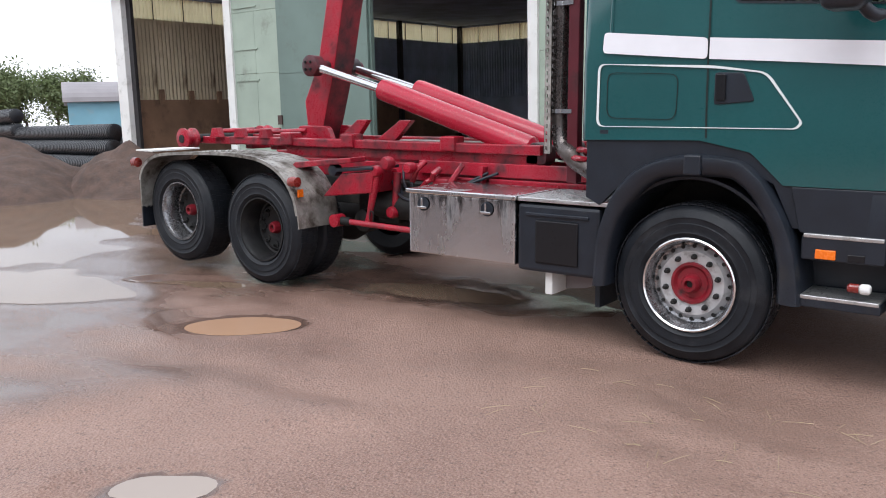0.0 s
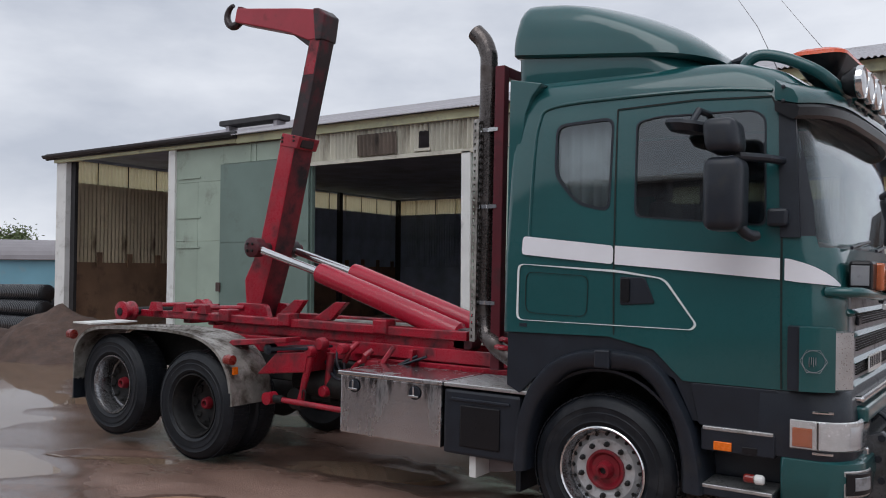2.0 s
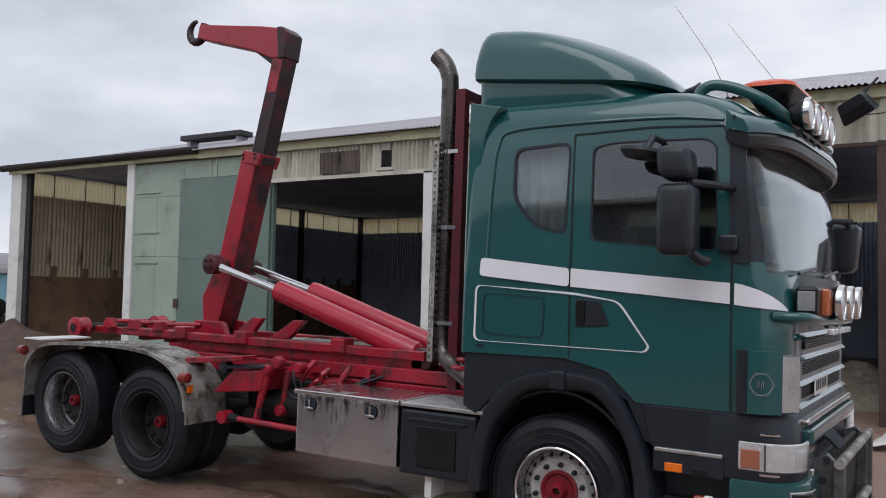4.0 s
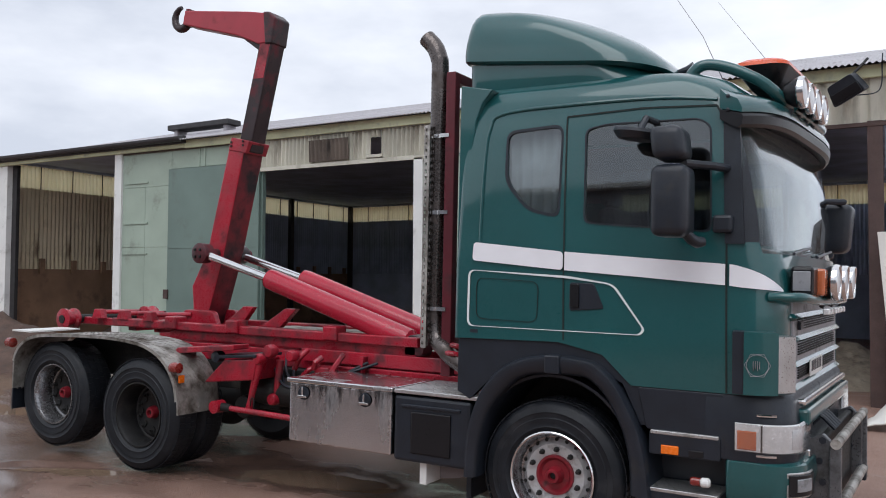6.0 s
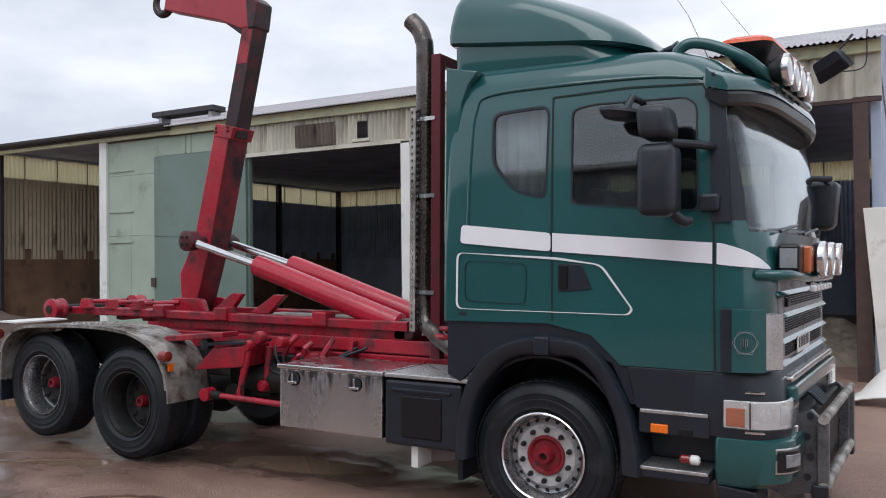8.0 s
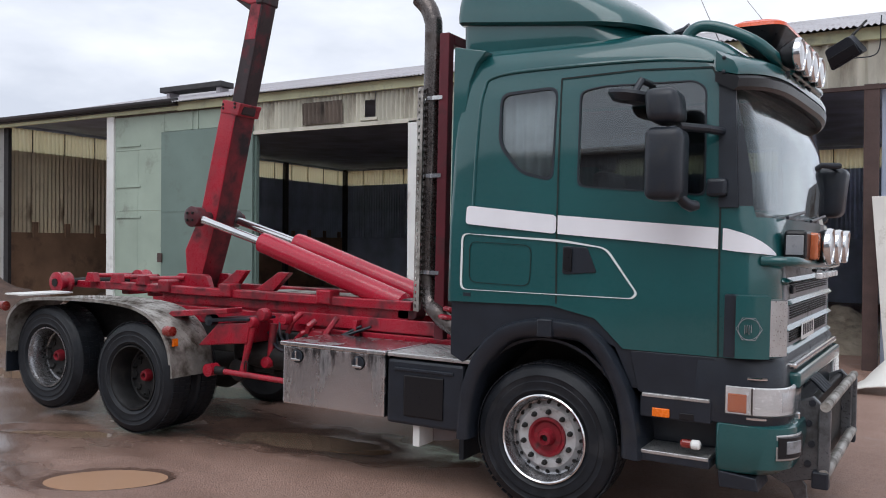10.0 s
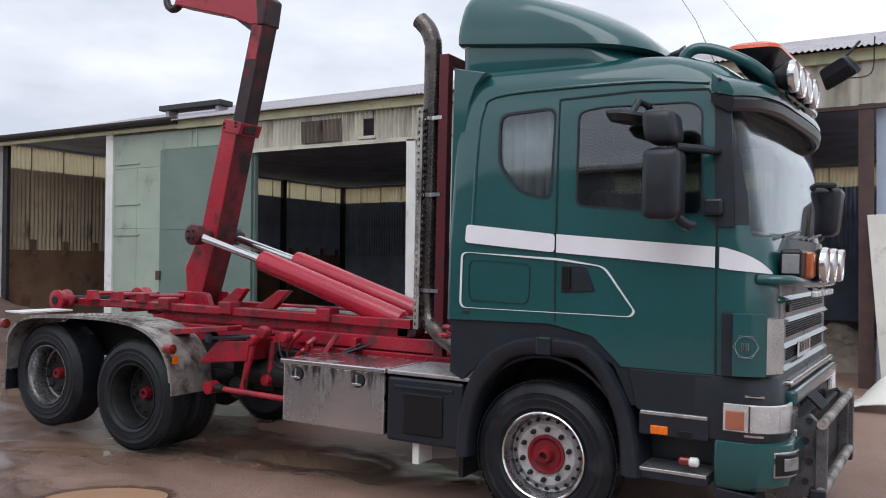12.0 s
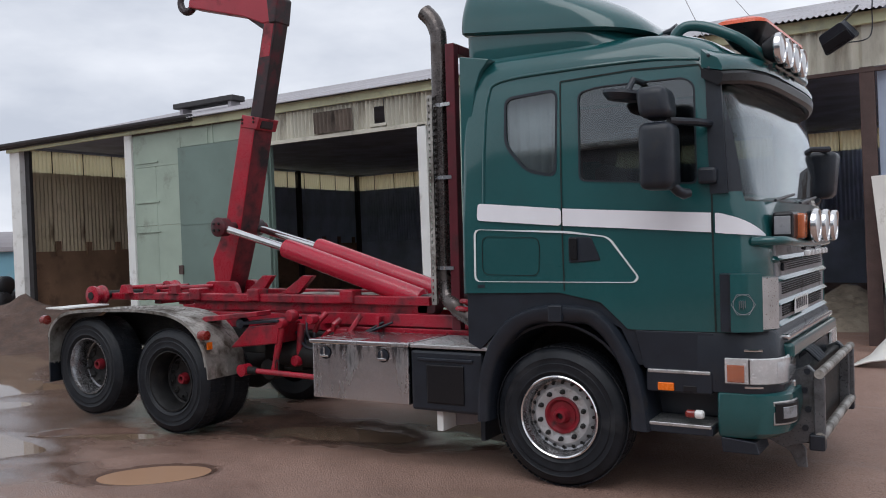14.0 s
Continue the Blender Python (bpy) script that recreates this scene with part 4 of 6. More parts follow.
def wheel(x, z, y0, width, R, rim, hub, deep, far=False, name="wheel"):
    """A wheel with its outer face at y0 (near side) or mirrored about the centre line."""
    s = -1 if far else 1
    yy = (lambda v: 2 * MID - v) if far else (lambda v: v)
    tyre_prof = [(0.300, 0.035), (0.315, 0.012), (0.33, 0.006), (0.336, 0.0), (0.345, 0.004), (0.37, 0.0), (0.395, -0.002), (0.4, 0.003), (0.43, 0.004), (0.436, 0.0), (0.442, 0.007), (0.475, 0.018), (R - 0.02, 0.035), (R, 0.07), (R, width - 0.07), (R - 0.02, width - 0.035), (0.43, width), (0.3, width - 0.03), (0.3, 0.035)]
    holder = part(name, lathe([(r, yy(y0 + v)) for r, v in tyre_prof], (x, 0, z), "y", 72, cap=False), RUBBER, truck, "worn black tyre", True)
    bm = bmesh.new()
    for k in range(60):  # tread blocks
        a = 2 * math.pi * k / 60
        for v0, v1, sh in ((0.045, 0.10, 0), (0.115, 0.17, 0.5), (0.185, 0.235, 0), (0.25, width - 0.045, 0.5)):
            own = bmesh.new()
            bmesh.ops.create_cube(own, size=1, matrix=Matrix.LocRotScale((0, (v0 + v1) / 2, R + 0.0), None, (0.042, v1 - v0, 0.008)))
            turned(own, Matrix.Rotation(a + sh * math.pi / 60, 4, "Y"))
            for v in own.verts:
                v.co.y = yy(y0 + v.co.y)
            turned(own, pose(x, 0, z))
            merge(bm, own)
    tagged(part("tread", bm, RUBBER, holder), kind="stuff")
    d = deep
    part("rim", lathe([(r, yy(y0 + v)) for r, v in ((0.302, 0.03), (0.300, 0.012), (0.288, 0.012), (0.283, 0.03), (0.270, 0.05), (0.262, d + 0.02), (0.225, d + 0.035))], (x, 0, z), "y", 64, cap=False), BARREL if rim is RIM else rim, holder, smooth=True)
    part("wheel_disc", lathe([(r, yy(y0 + v)) for r, v in ((0.262, d + 0.06), (0.25, d + 0.03), (0.222, d + 0.012), (0.21, d - 0.002), (0.16, d), (0.12, d + 0.01), (0.02, d + 0.01))], (x, 0, z), "y", 64, cap=False), rim if deep < 0.1 else DARK_RIM, holder, smooth=True)
    if deep < 0.1:
        part("rim_ring", lathe([(r, yy(y0 + v)) for r, v in ((0.304, 0.022), (0.307, 0.004), (0.298, -0.002), (0.289, 0.006), (0.287, 0.024))], (x, 0, z), "y", 64, cap=False), CHROME, holder, smooth=True)
    h = d - 0.05 if not deep > 0.1 else d - 0.04
    wide = 0.138 if not deep > 0.1 else 0.06
    part("hub", lathe([(r, yy(y0 + v)) for r, v in ((wide, d + 0.01), (wide - 0.003, d - 0.014), (wide - 0.02, d - 0.014), (wide * 0.72, d + 0.006), (0.062, d + 0.006), (0.054, h + 0.006), (0.046, h - 0.012), (0.028, h - 0.014), (0.022, h + 0.012), (0.003, h + 0.012))], (x, 0, z), "y", 32, cap=False), hub, holder, smooth=True)
    part("hub_bore", lathe([(0.021, yy(y0 + h + 0.011)), (0.003, yy(y0 + h + 0.008))], (x, 0, z), "y", 16), STEEL_DARK, holder)
    for k in range(10):
        a = 2 * math.pi * (k + 0.4) / 10
        part("wheel_nut", lathe([(r, yy(y0 + v)) for r, v in ((0.019, d + 0.002), (0.019, d - 0.016), (0.013, d - 0.018), (0.012, d - 0.042), (0.004, d - 0.044))], (x + 0.176 * math.cos(a), 0, z + 0.176 * math.sin(a)), "y", 8), STEEL_DARK, holder)
    for k in range(20 if not deep > 0.1 else 8):
        n = 20 if not deep > 0.1 else 8
        a = 2 * math.pi * k / n
        rr, hr = (0.24, 0.0125) if n == 20 else (0.165, 0.032)
        part("hand_hole", lathe([(hr, yy(y0 + d + 0.03)), (hr, yy(y0 + d + (0.012 if n == 20 else -0.009)))], (x + rr * math.cos(a), 0, z + rr * math.sin(a)), "y", 10), STEEL_DARK, holder)
    return holder


for far in (False, True):
    wheel(0, 0.525, 0.03, 0.32, 0.515, RIM, RED_HUB, 0.085, far)
    wheel(-4.10, 0.525, 0.03, 0.30, 0.515, DARK_RIM, RED_HUB, 0.20, far)
    wheel(-4.10, 0.525, 0.36, 0.30, 0.515, DARK_RIM, RED_HUB, 0.20, far)
    wheel(-5.38, 0.60, 0.06, 0.36, 0.515, RIM, RED_HUB, 0.17, far)
for x, z in ((0, 0.5), (-4.1, 0.5), (-5.38, 0.58)):
    part("axle", lathe([(0.07, 0.3), (0.07, 2.2)], (x, 0, z), "y", 16), STEEL_DARK, truck)
part("differential", lathe([(0.05, -0.28), (0.2, -0.15), (0.24, 0), (0.2, 0.15), (0.05, 0.28)], (-4.1, MID, 0.5), "y", 24), STEEL_DARK, truck, smooth=True)

# chassis and subframe
for y in (0.82, 1.6):
    part("chassis_rail", box(-6.05, 1.1, y, y + 0.08, 0.72, 0.98, 0.01), STEEL_DARK, truck)
    part("subframe_rail", box(-5.6, -0.85, y - 0.005, y + 0.085, 0.985, 1.14, 0.008), RED, truck, "red-painted subframe rail")
for x in (-5.9, -4.7, -3.4, -2.2, -1.1, 0.4):
    part("cross_member", box(x, x + 0.12, 0.88, 1.64, 0.76, 0.95), STEEL_DARK, truck)
for x in (-3.2, -2.0, -0.95):
    part("cross_member", box(x, x + 0.1, 0.9, 1.6, 1.0, 1.12), RED, truck)
part("subframe_flange", box(-2.78, -0.85, 0.765, 0.815, 1.06, 1.175, 0.006), RED, truck)
part("subframe_flange", box(-2.01, -0.85, 0.75, 0.81, 0.95, 1.046, 0.006), RED, truck)
for k in range(9):
    part("bolt", lathe([(0.014, 0.75), (0.014, 0.737), (0.004, 0.735)], (-1.9 + 0.11 * k, 0, 0.985 + 0.025 * (k % 2)), "y", 8), RED, truck)
part("support_strut", tube([(-2.335, 0.62, 0.99), (-2.228, 0.68, 1.165)], 0.024, 10), RED, truck)
part("support_bracket", prism([(-2.09, 0.99), (-2.05, 0.99), (-2.03, 1.15), (-2.075, 1.15)], 0.69, 0.765, 0.006), RED, truck)
part("support_plate", box(-2.3, -2.05, 0.69, 0.72, 1.03, 1.05, 0.004), RED, truck)
part("brake_chamber", lathe([(0.03, 0.5), (0.1, 0.52), (0.11, 0.62), (0.1, 0.72), (0.04, 0.75)], (-3.25, 0, 0.62), "y", 20), STEEL_DARK, truck, smooth=True)
part("air_tank", lathe([(0.05, -3.2), (0.12, -3.14), (0.13, -3.05), (0.13, -2.45), (0.12, -2.38), (0.05, -2.34)], (0, 0.62, 0.78), "x", 24), STEEL_DARK, truck, smooth=True)
part("hydraulic_tank", box(-3.4, -2.9, 0.62, 0.8, 0.6, 0.98, 0.03), STEEL_DARK, truck)
for k in range(2):
    part("hose", tube(curve_points([(-2.9 + 0.12 * k, 0.7, 1.12), (-2.75 + 0.1 * k, 0.55 - 0.02 * k, 0.95 - 0.04 * (k % 3)), (-2.5 + 0.08 * k, 0.6, 0.8), (-2.3 + 0.06 * k, 0.72, 0.72)]), 0.012, 6), BLACK, truck)
# tilting frame of the hooklift
for y in (0.80, 1.58):
    part("tilt_rail", box(-5.45, -1.55, y, y + 0.12, 1.25, 1.335, 0.012), RED, truck)
    part("tilt_web", box(-4.6, -1.6, y + 0.05, y + 0.09, 1.165, 1.252, 0.005), RED, truck)
for x in (-5.3, -4.9, -3.55, -2.6, -1.75):
    part("tilt_cross", box(x, x + 0.12, 0.9, 1.6, 1.2, 1.3, 0.01), RED, truck)
part("tread_strip", box(-3.5, -2.0, 1.1, 1.5, 1.3, 1.315), ALU, truck)
for x in (-2.55, -3.75, -4.6):
    part("lug", box(x, x + 0.16, 0.77, 0.93, 1.26, 1.39, 0.015), RED, truck)
for x, lean in ((-3.45, 0.14), (-3.95, 0.1)):
    part("bracket", prism([(x, 1.33), (x + 0.24, 1.33), (x + 0.3 + lean, 1.52), (x + 0.16 + lean, 1.52)], 0.95, 1.02, 0.008), RED, truck)
for y in (0.62, 1.72):
    part("rear_roller", lathe([(0.05, y - 0.01), (0.115, y), (0.115, y + 0.03), (0.085, y + 0.045), (0.085, y + 0.1), (0.115, y + 0.12), (0.115, y + 0.15), (0.05, y + 0.16)], (-6.02, 0, 1.3), "y", 32), RED, truck, smooth=True)
part("roller_shaft", lathe([(0.045, 0.6), (0.045, 1.9)], (-6.02, 0, 1.3), "y", 16), STEEL_DARK, truck)
part("tail_rail", box(-6.05, -5.4, 0.86, 0.94, 1.24, 1.32, 0.01), RED, truck)
part("tail_rail", box(-6.05, -5.4, 1.58, 1.66, 1.24, 1.32, 0.01), RED, truck)
for x in (-5.75, -5.35, -4.95):
    part("lock_lug", prism([(x, 1.32), (x + 0.16, 1.32), (x + 0.13, 1.42), (x + 0.04, 1.42)], 0.78, 0.86, 0.006), RED, truck)
    part("lock_rod", tube([(x, 0.95, 1.38), (x + 0.45, 1.05, 1.4)], 0.025), RED, truck)

# hook arm, leaning forwards at mid lift; faces towards +x take a darker material
def dark_front(ob, mat):
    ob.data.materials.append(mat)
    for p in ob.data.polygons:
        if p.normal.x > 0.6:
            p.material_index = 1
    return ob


arm = dark_front(part("hook_arm", prism([(-4.54, 1.30), (-4.37, 1.30), (-4.142, 2.02), (-3.87, 3.2), (-4.085, 3.24), (-4.375, 2.07), (-4.585, 1.70)], 1.12, 1.41, 0.014), RED_GRIMY, truck, "faded red steel lifting arm"), RED_FRONT)
dark_front(part("inner_boom", prism([(-4.02, 3.1), (-3.842, 3.1), (-3.56, 4.3), (-3.735, 4.3)], 1.15, 1.35, 0.012), GREASE, arm, "black greasy telescoping boom"), GREASE)
part("wear_plate", prism([(-3.822, 3.86), (-3.685, 3.86), (-3.60, 4.24), (-3.732, 4.24)], 1.1465, 1.16, 0.002), RED_GRIMY, arm, "worn red patch of the boom")
part("collar", prism([(-4.105, 3.13), (-3.86, 3.085), (-3.812, 3.21), (-4.07, 3.265)], 1.11, 1.42, 0.01), RED_GRIMY, arm)
for k in range(4):
    part("bolt", lathe([(0.013, 1.112), (0.013, 1.1), (0.003, 1.099)], (-4.06 + 0.16 * (k % 2), 0, 3.17 + 0.04 * (k // 2)), "y", 6), STEEL_DARK, arm)
dark_front(part("hook_boom", prism([(-3.60, 4.44), (-3.68, 4.53), (-3.9, 4.575), (-4.84, 4.715), (-4.87, 4.565), (-4.05, 4.34), (-3.76, 4.215), (-3.62, 4.22)], 1.14, 1.36, 0.012), RED_FADED, arm, "faded pink-red hook boom"), GREASE)
part("elbow", prism([(-3.535, 4.46), (-3.62, 4.535), (-3.7, 4.545), (-3.665, 4.2), (-3.575, 4.2)], 1.13, 1.37, 0.015), GREASE, arm, "black greasy elbow")
part("gusset", prism([(-4.06, 4.35), (-3.78, 4.16), (-3.74, 4.23), (-4.0, 4.37)], 1.17, 1.33, 0.006), GREASE, arm)
hook = [(-4.99 + 0.115 * math.cos(a), 1.25, 4.68 + 0.12 * math.sin(a)) for a in np.linspace(radians(-40), radians(-262), 22)]
part("hook", tube([(-4.84, 1.25, 4.60)] + hook, [0.045] * 8 + [0.042] * 5 + [0.04, 0.039, 0.038, 0.036, 0.034, 0.032, 0.03, 0.028, 0.025, 0.022], 12), GREASE, arm, "black steel hook", True)
part("hook_catch", prism([(-4.88, 4.65), (-4.81, 4.65), (-4.83, 4.75), (-4.89, 4.76)], 1.2, 1.3, 0.006), RED, arm)
for y in (0.93, 1.45):
    a, b, c = Vector((-4.225, y, 2.04)), Vector((-3.33, y, 1.80)), Vector((-1.66, y, 1.285))
    u = (b - a).normalized()
    part("lift_cylinder", tube([b - u * 0.02, b, b + u * 0.06, c - u * 0.05, c], [0.07, 0.098, 0.102, 0.102, 0.06], 28), RED_GLOSS, truck, "red hydraulic cylinder", True)
    part("piston_rod", tube([a, b], 0.042, 20), CHROME, truck, "chromed piston rod", True)
    out = -0.075 if y < 1 else 0.075
    part("pivot_block", prism(rounded([(-1.73, 1.17), (-1.52, 1.17), (-1.52, 1.33), (-1.68, 1.36)], 0.05), y - 0.08, y + 0.08, 0.01), GREASE, truck)
    knob = part("rod_eye", lathe([(0.05, y + 0.08), (0.1, y + 0.06), (0.105, y - 0.06), (0.08, y - 0.075), (0.03, y - 0.08)], (-4.235, 0, 2.045), "y", 24), GREASE, truck, "black rod eye", True)
    for k in range(4):
        a4 = math.pi / 4 + k * math.pi / 2
        part("bolt", lathe([(0.014, y - 0.075), (0.014, y - 0.092), (0.003, y - 0.093)], (-4.235 + 0.05 * math.cos(a4), 0, 2.045 + 0.05 * math.sin(a4)), "y", 6), STEEL_DARK, knob)
part("pin", lathe([(0.055, 0.9), (0.055, 1.6)], (-4.235, 0, 2.045), "y", 20), GREASE, truck)
part("arm_foot", prism(rounded([(-4.72, 1.22), (-4.1, 1.22), (-4.2, 1.45), (-4.62, 1.45)], 0.05), 1.05, 1.12, 0.01), RED, truck)
part("arm_foot", prism(rounded([(-4.72, 1.22), (-4.1, 1.22), (-4.2, 1.45), (-4.62, 1.45)], 0.05), 1.38, 1.45, 0.01), RED, truck)

# side gear between the wheels and the toolbox
part("guard_bar", prism([(-3.9, 1.085), (-3.12, 1.17), (-3.12, 1.215), (-3.82, 1.15)], 0.24, 0.44, 0.008), RED, truck)
part("valve_cover", prism([(-3.535, 0.845), (-2.94, 0.91), (-2.905, 1.10), (-3.29, 1.065)], 0.3, 0.62, 0.012), RED, truck)
part("valve_lid", prism([(-3.36, 1.075), (-2.9, 1.115), (-2.9, 1.14), (-3.40, 1.105)], 0.28, 0.64, 0.006), BLACK, truck)
part("lid_end", lathe([(0.01, 0.27), (0.05, 0.28), (0.05, 0.36), (0.01, 0.37)], (-3.38, 0, 1.09), "y", 16), BLACK, truck, smooth=True)
part("stabiliser_bar", tube([(-3.2, 0.3, 0.64), (-2.25, 0.3, 0.62)], 0.026, 12), RED, truck)
part("stabiliser_collar", tube([(-3.3, 0.3, 0.642), (-3.2, 0.3, 0.64), (-3.19, 0.3, 0.64)], [0.038, 0.038, 0.026], 14), STEEL_DARK, truck)
part("stabiliser_eye", lathe([(0.025, 0.235), (0.058, 0.24), (0.058, 0.35), (0.025, 0.355)], (-3.345, 0, 0.643), "y", 20), RED, truck, smooth=True)
part("actuator", tube([(-3.02, 0.35, 0.64), (-3.0, 0.35, 0.74), (-2.93, 0.35, 1.0), (-2.905, 0.35, 1.09)], [0.036, 0.028, 0.04, 0.03], 14), RED, truck, smooth=True)
part("actuator", tube([(-2.86, 0.52, 0.7), (-2.82, 0.52, 1.08)], [0.03, 0.036], 12), RED, truck, smooth=True)
for x, y, z, r in ((-2.905, 0.35, 1.1, 0.05), (-2.845, 0.42, 1.165, 0.06), (-2.86, 0.5, 0.73, 0.055), (-2.66, 0.5, 1.13, 0.05)):
    part("knuckle", lathe([(0.01, y - 0.055), (r * 0.8, y - 0.05), (r, y - 0.03), (r, y + 0.03), (r * 0.8, y + 0.05), (0.01, y + 0.055)], (x, 0, z), "y", 16), RED, truck, smooth=True)
for x0, z0, x1, z1, r in ((-2.72, 1.0, -2.6, 1.18, 0.026), (-2.62, 0.95, -2.46, 1.05, 0.022), (-2.5, 1.02, -2.44, 1.12, 0.028)):
    part("linkage", tube([(x0, 0.6, z0), ((x0 + x1) / 2, 0.58, (z0 + z1) / 2 + 0.01), (x1, 0.64, z1)], r, 10), RED, truck)
part("valve_block", box(-2.5, -2.34, 0.6, 0.75, 0.9, 1.04, 0.015), RED, truck)
part("lock_pin", tube(curve_points([(-2.97, 0.31, 0.68), (-2.95, 0.3, 0.75), (-2.92, 0.3, 0.74), (-2.93, 0.31, 0.66)]), 0.006, 6), STEEL_DARK, truck)
# dark panel that gives the shade behind the side gear
part("hydraulic_panel", box(-3.5, -2.0, 0.77, 0.815, 0.52, 0.98, 0.02), STEEL_DARK, truck)
for k in range(2):
    part("hose", tube(curve_points([(-3.0 + 0.1 * k, 0.6, 1.05), (-2.7, 0.5 + 0.04 * k, 0.85 - 0.03 * k), (-2.3, 0.62, 0.95), (-2.0 + 0.1 * k, 0.72, 1.1)]), 0.013, 6), BLACK, truck)

# rear mudguard with flap and rear lamp
guard = [(-5.93, 0.62), (-5.92, 0.9), (-5.82, 1.06), (-5.6, 1.165), (-5.2, 1.2), (-4.7, 1.215), (-4.35, 1.21), (-4.0, 1.17), (-3.75, 1.06), (-3.6, 0.88), (-3.55, 0.7), (-3.54, 0.58)]
line = [(v.x, v.z) for v in curve_points([(x, 0, z) for x, z in guard], 4)]
for far in (False, True):
    y0, y1 = (0.0, 0.5) if not far else (2.5 - 0.5, 2.5)
    g = part("mudguard", ribbon(line, 0.016, y0, y1), ALU, truck, "dirty aluminium tread-plate mudguard", True)
    part("lip", ribbon(line[4:-4], 0.03, y0 - 0.012 if not far else y1 - 0.01, y0 + 0.01 if not far else y1 + 0.012), ALU, g, smooth=True)
    # dark plate in place of the shaded void between the wheels
    part("inner_liner", prism([(-5.85, 0.8), (-5.8, 1.02), (-5.55, 1.15), (-4.0, 1.15), (-3.72, 1.02), (-3.62, 0.8)], *((0.48, 0.5) if not far else (2.0, 2.02))), STEEL_DARK, g)
    part("mud_flap", box(-5.975, -5.955, y0 + 0.02, y1 - 0.02, 0.40, 0.95, 0.004), BLACK, truck)
    bm = bmesh.new()
    for i in range(60):
        for j in range(7):
            k = i * (len(line) - 2) / 60
            p, q = Vector(line[int(k)]), Vector(line[int(k) + 1])
            c = p.lerp(q, k - int(k))
            d = (q - p).normalized()
            own = bmesh.new()
            bmesh.ops.create_cube(own, size=1, matrix=Matrix.Diagonal((0.045, 0.012, 0.005, 1)))
            turned(own, Matrix.Rotation(radians(45 if (i + j) % 2 else -45), 4, "Z"))
            turned(own, Matrix.Translation((c.x - d.y * 0.009, y0 + 0.05 + 0.07 * j, c.y + d.x * 0.009)) @ Matrix.Rotation(-math.atan2(d.y, d.x), 4, "Y"))
            merge(bm, own)
    tagged(part("tread_pattern", bm, ALU, g), kind="stuff")
part("tail_plate", box(-6.0, -5.7, 0.02, 0.6, 1.2, 1.215), WHITE_PLASTIC, truck)
part("tail_lamp", lathe([(0.02, -6.06), (0.05, -6.05), (0.05, -5.98), (0.02, -5.97)], (0, 0.02, 1.08), "x", 16), RED_LENS, truck)
part("side_lamp", lathe([(0.045, -3.62), (0.05, -3.58), (0.045, -3.53), (0.01, -3.52)], (0, 0.0, 1.0), "x", 16), RED_LENS, truck)
part("side_reflector", box(-3.575, -3.555, 0.03, 0.09, 0.86, 0.93, 0.004), ORANGE, truck)

# toolbox and battery box
tool = part("toolbox", box(-2.28, -1.29, 0.02, 0.62, 0.51, 0.985, 0.012), DRIPS, truck, "stained stainless-steel toolbox")
part("lid", box(-2.30, -1.275, 0.0, 0.64, 0.985, 1.02, 0.008), STAINLESS, tool)
for x in (-2.13, -1.53):
    latch = box(x - 0.008, x + 0.008, -0.012, 0.004, 0.87, 0.95, 0.003)
    box(x - 0.042, x + 0.042, -0.016, 0.0, 0.87, 0.89, 0.004, latch)
    part("latch_plate", lathe([(0.055, 0.012), (0.05, 0.002), (0.01, 0.002)], (x, 0, 0.905), "y", 20), BLACK, tool)
    part("latch", latch, CHROME, tool)
batt = part("battery_box", box(-1.275, -0.62, 0.03, 0.62, 0.48, 0.97, 0.025), BLACK, truck, "black plastic battery box")
part("recess", box(-1.12, -0.78, 0.018, 0.032, 0.55, 0.86, 0.01), BLACK_GLOSS, batt)
part("ridge", box(-1.2, -0.7, 0.015, 0.03, 0.885, 0.91, 0.006), BLACK, batt)
part("step_plate", box(-1.27, -0.55, 0.02, 0.66, 0.985, 1.015, 0.006), ALU_CLEAN, truck, "bright aluminium tread plate")
bm = bmesh.new()
for i in range(15):
    for j in range(12):
        own = bmesh.new()
        bmesh.ops.create_cube(own, size=1, matrix=Matrix.Translation((-1.23 + 0.047 * i, 0.06 + 0.05 * j, 1.017)) @ Matrix.Rotation(radians(45 if (i + j) % 2 else -45), 4, "Z") @ Matrix.Diagonal((0.036, 0.011, 0.006, 1)))
        merge(bm, own)
tagged(part("tread_pattern", bm, ALU_CLEAN, truck), kind="stuff")
# unseen box added to keep light off the ground under the truck
part("fuel_tank", box(-2.5, -0.65, 1.85, 2.47, 0.42, 1.02, 0.06), ALU_CLEAN, truck, "unseen far-side box added to block light under the truck")
part("wheel_chock", box(-1.08, -1.02, 0.1, 0.32, 0.31, 0.49, 0.006), WHITE_PLASTIC, truck)
part("frame_plate", prism([(-1.02, 0.32), (-0.85, 0.345), (-0.72, 0.4), (-0.3, 0.44), (-0.3, 0.5), (-1.02, 0.48)], 0.3, 0.34, 0.004), GREY_SHEET, truck)
part("mud_flap", box(-0.66, -0.62, 0.06, 0.34, 0.28, 0.55, 0.004), RUBBER, truck)

# exhaust stack with perforated shield
stack_path = curve_points([(-0.6, 0.24, 1.1), (-0.78, 0.25, 1.19), (-1.0, 0.31, 1.3), (-1.135, 0.38, 1.5), (-1.135, 0.38, 2.4), (-1.135, 0.38, 3.45)], 6)
part("exhaust_pipe", tube(stack_path, 0.066, 20), STACK, truck, "heat-stained exhaust stack", True)
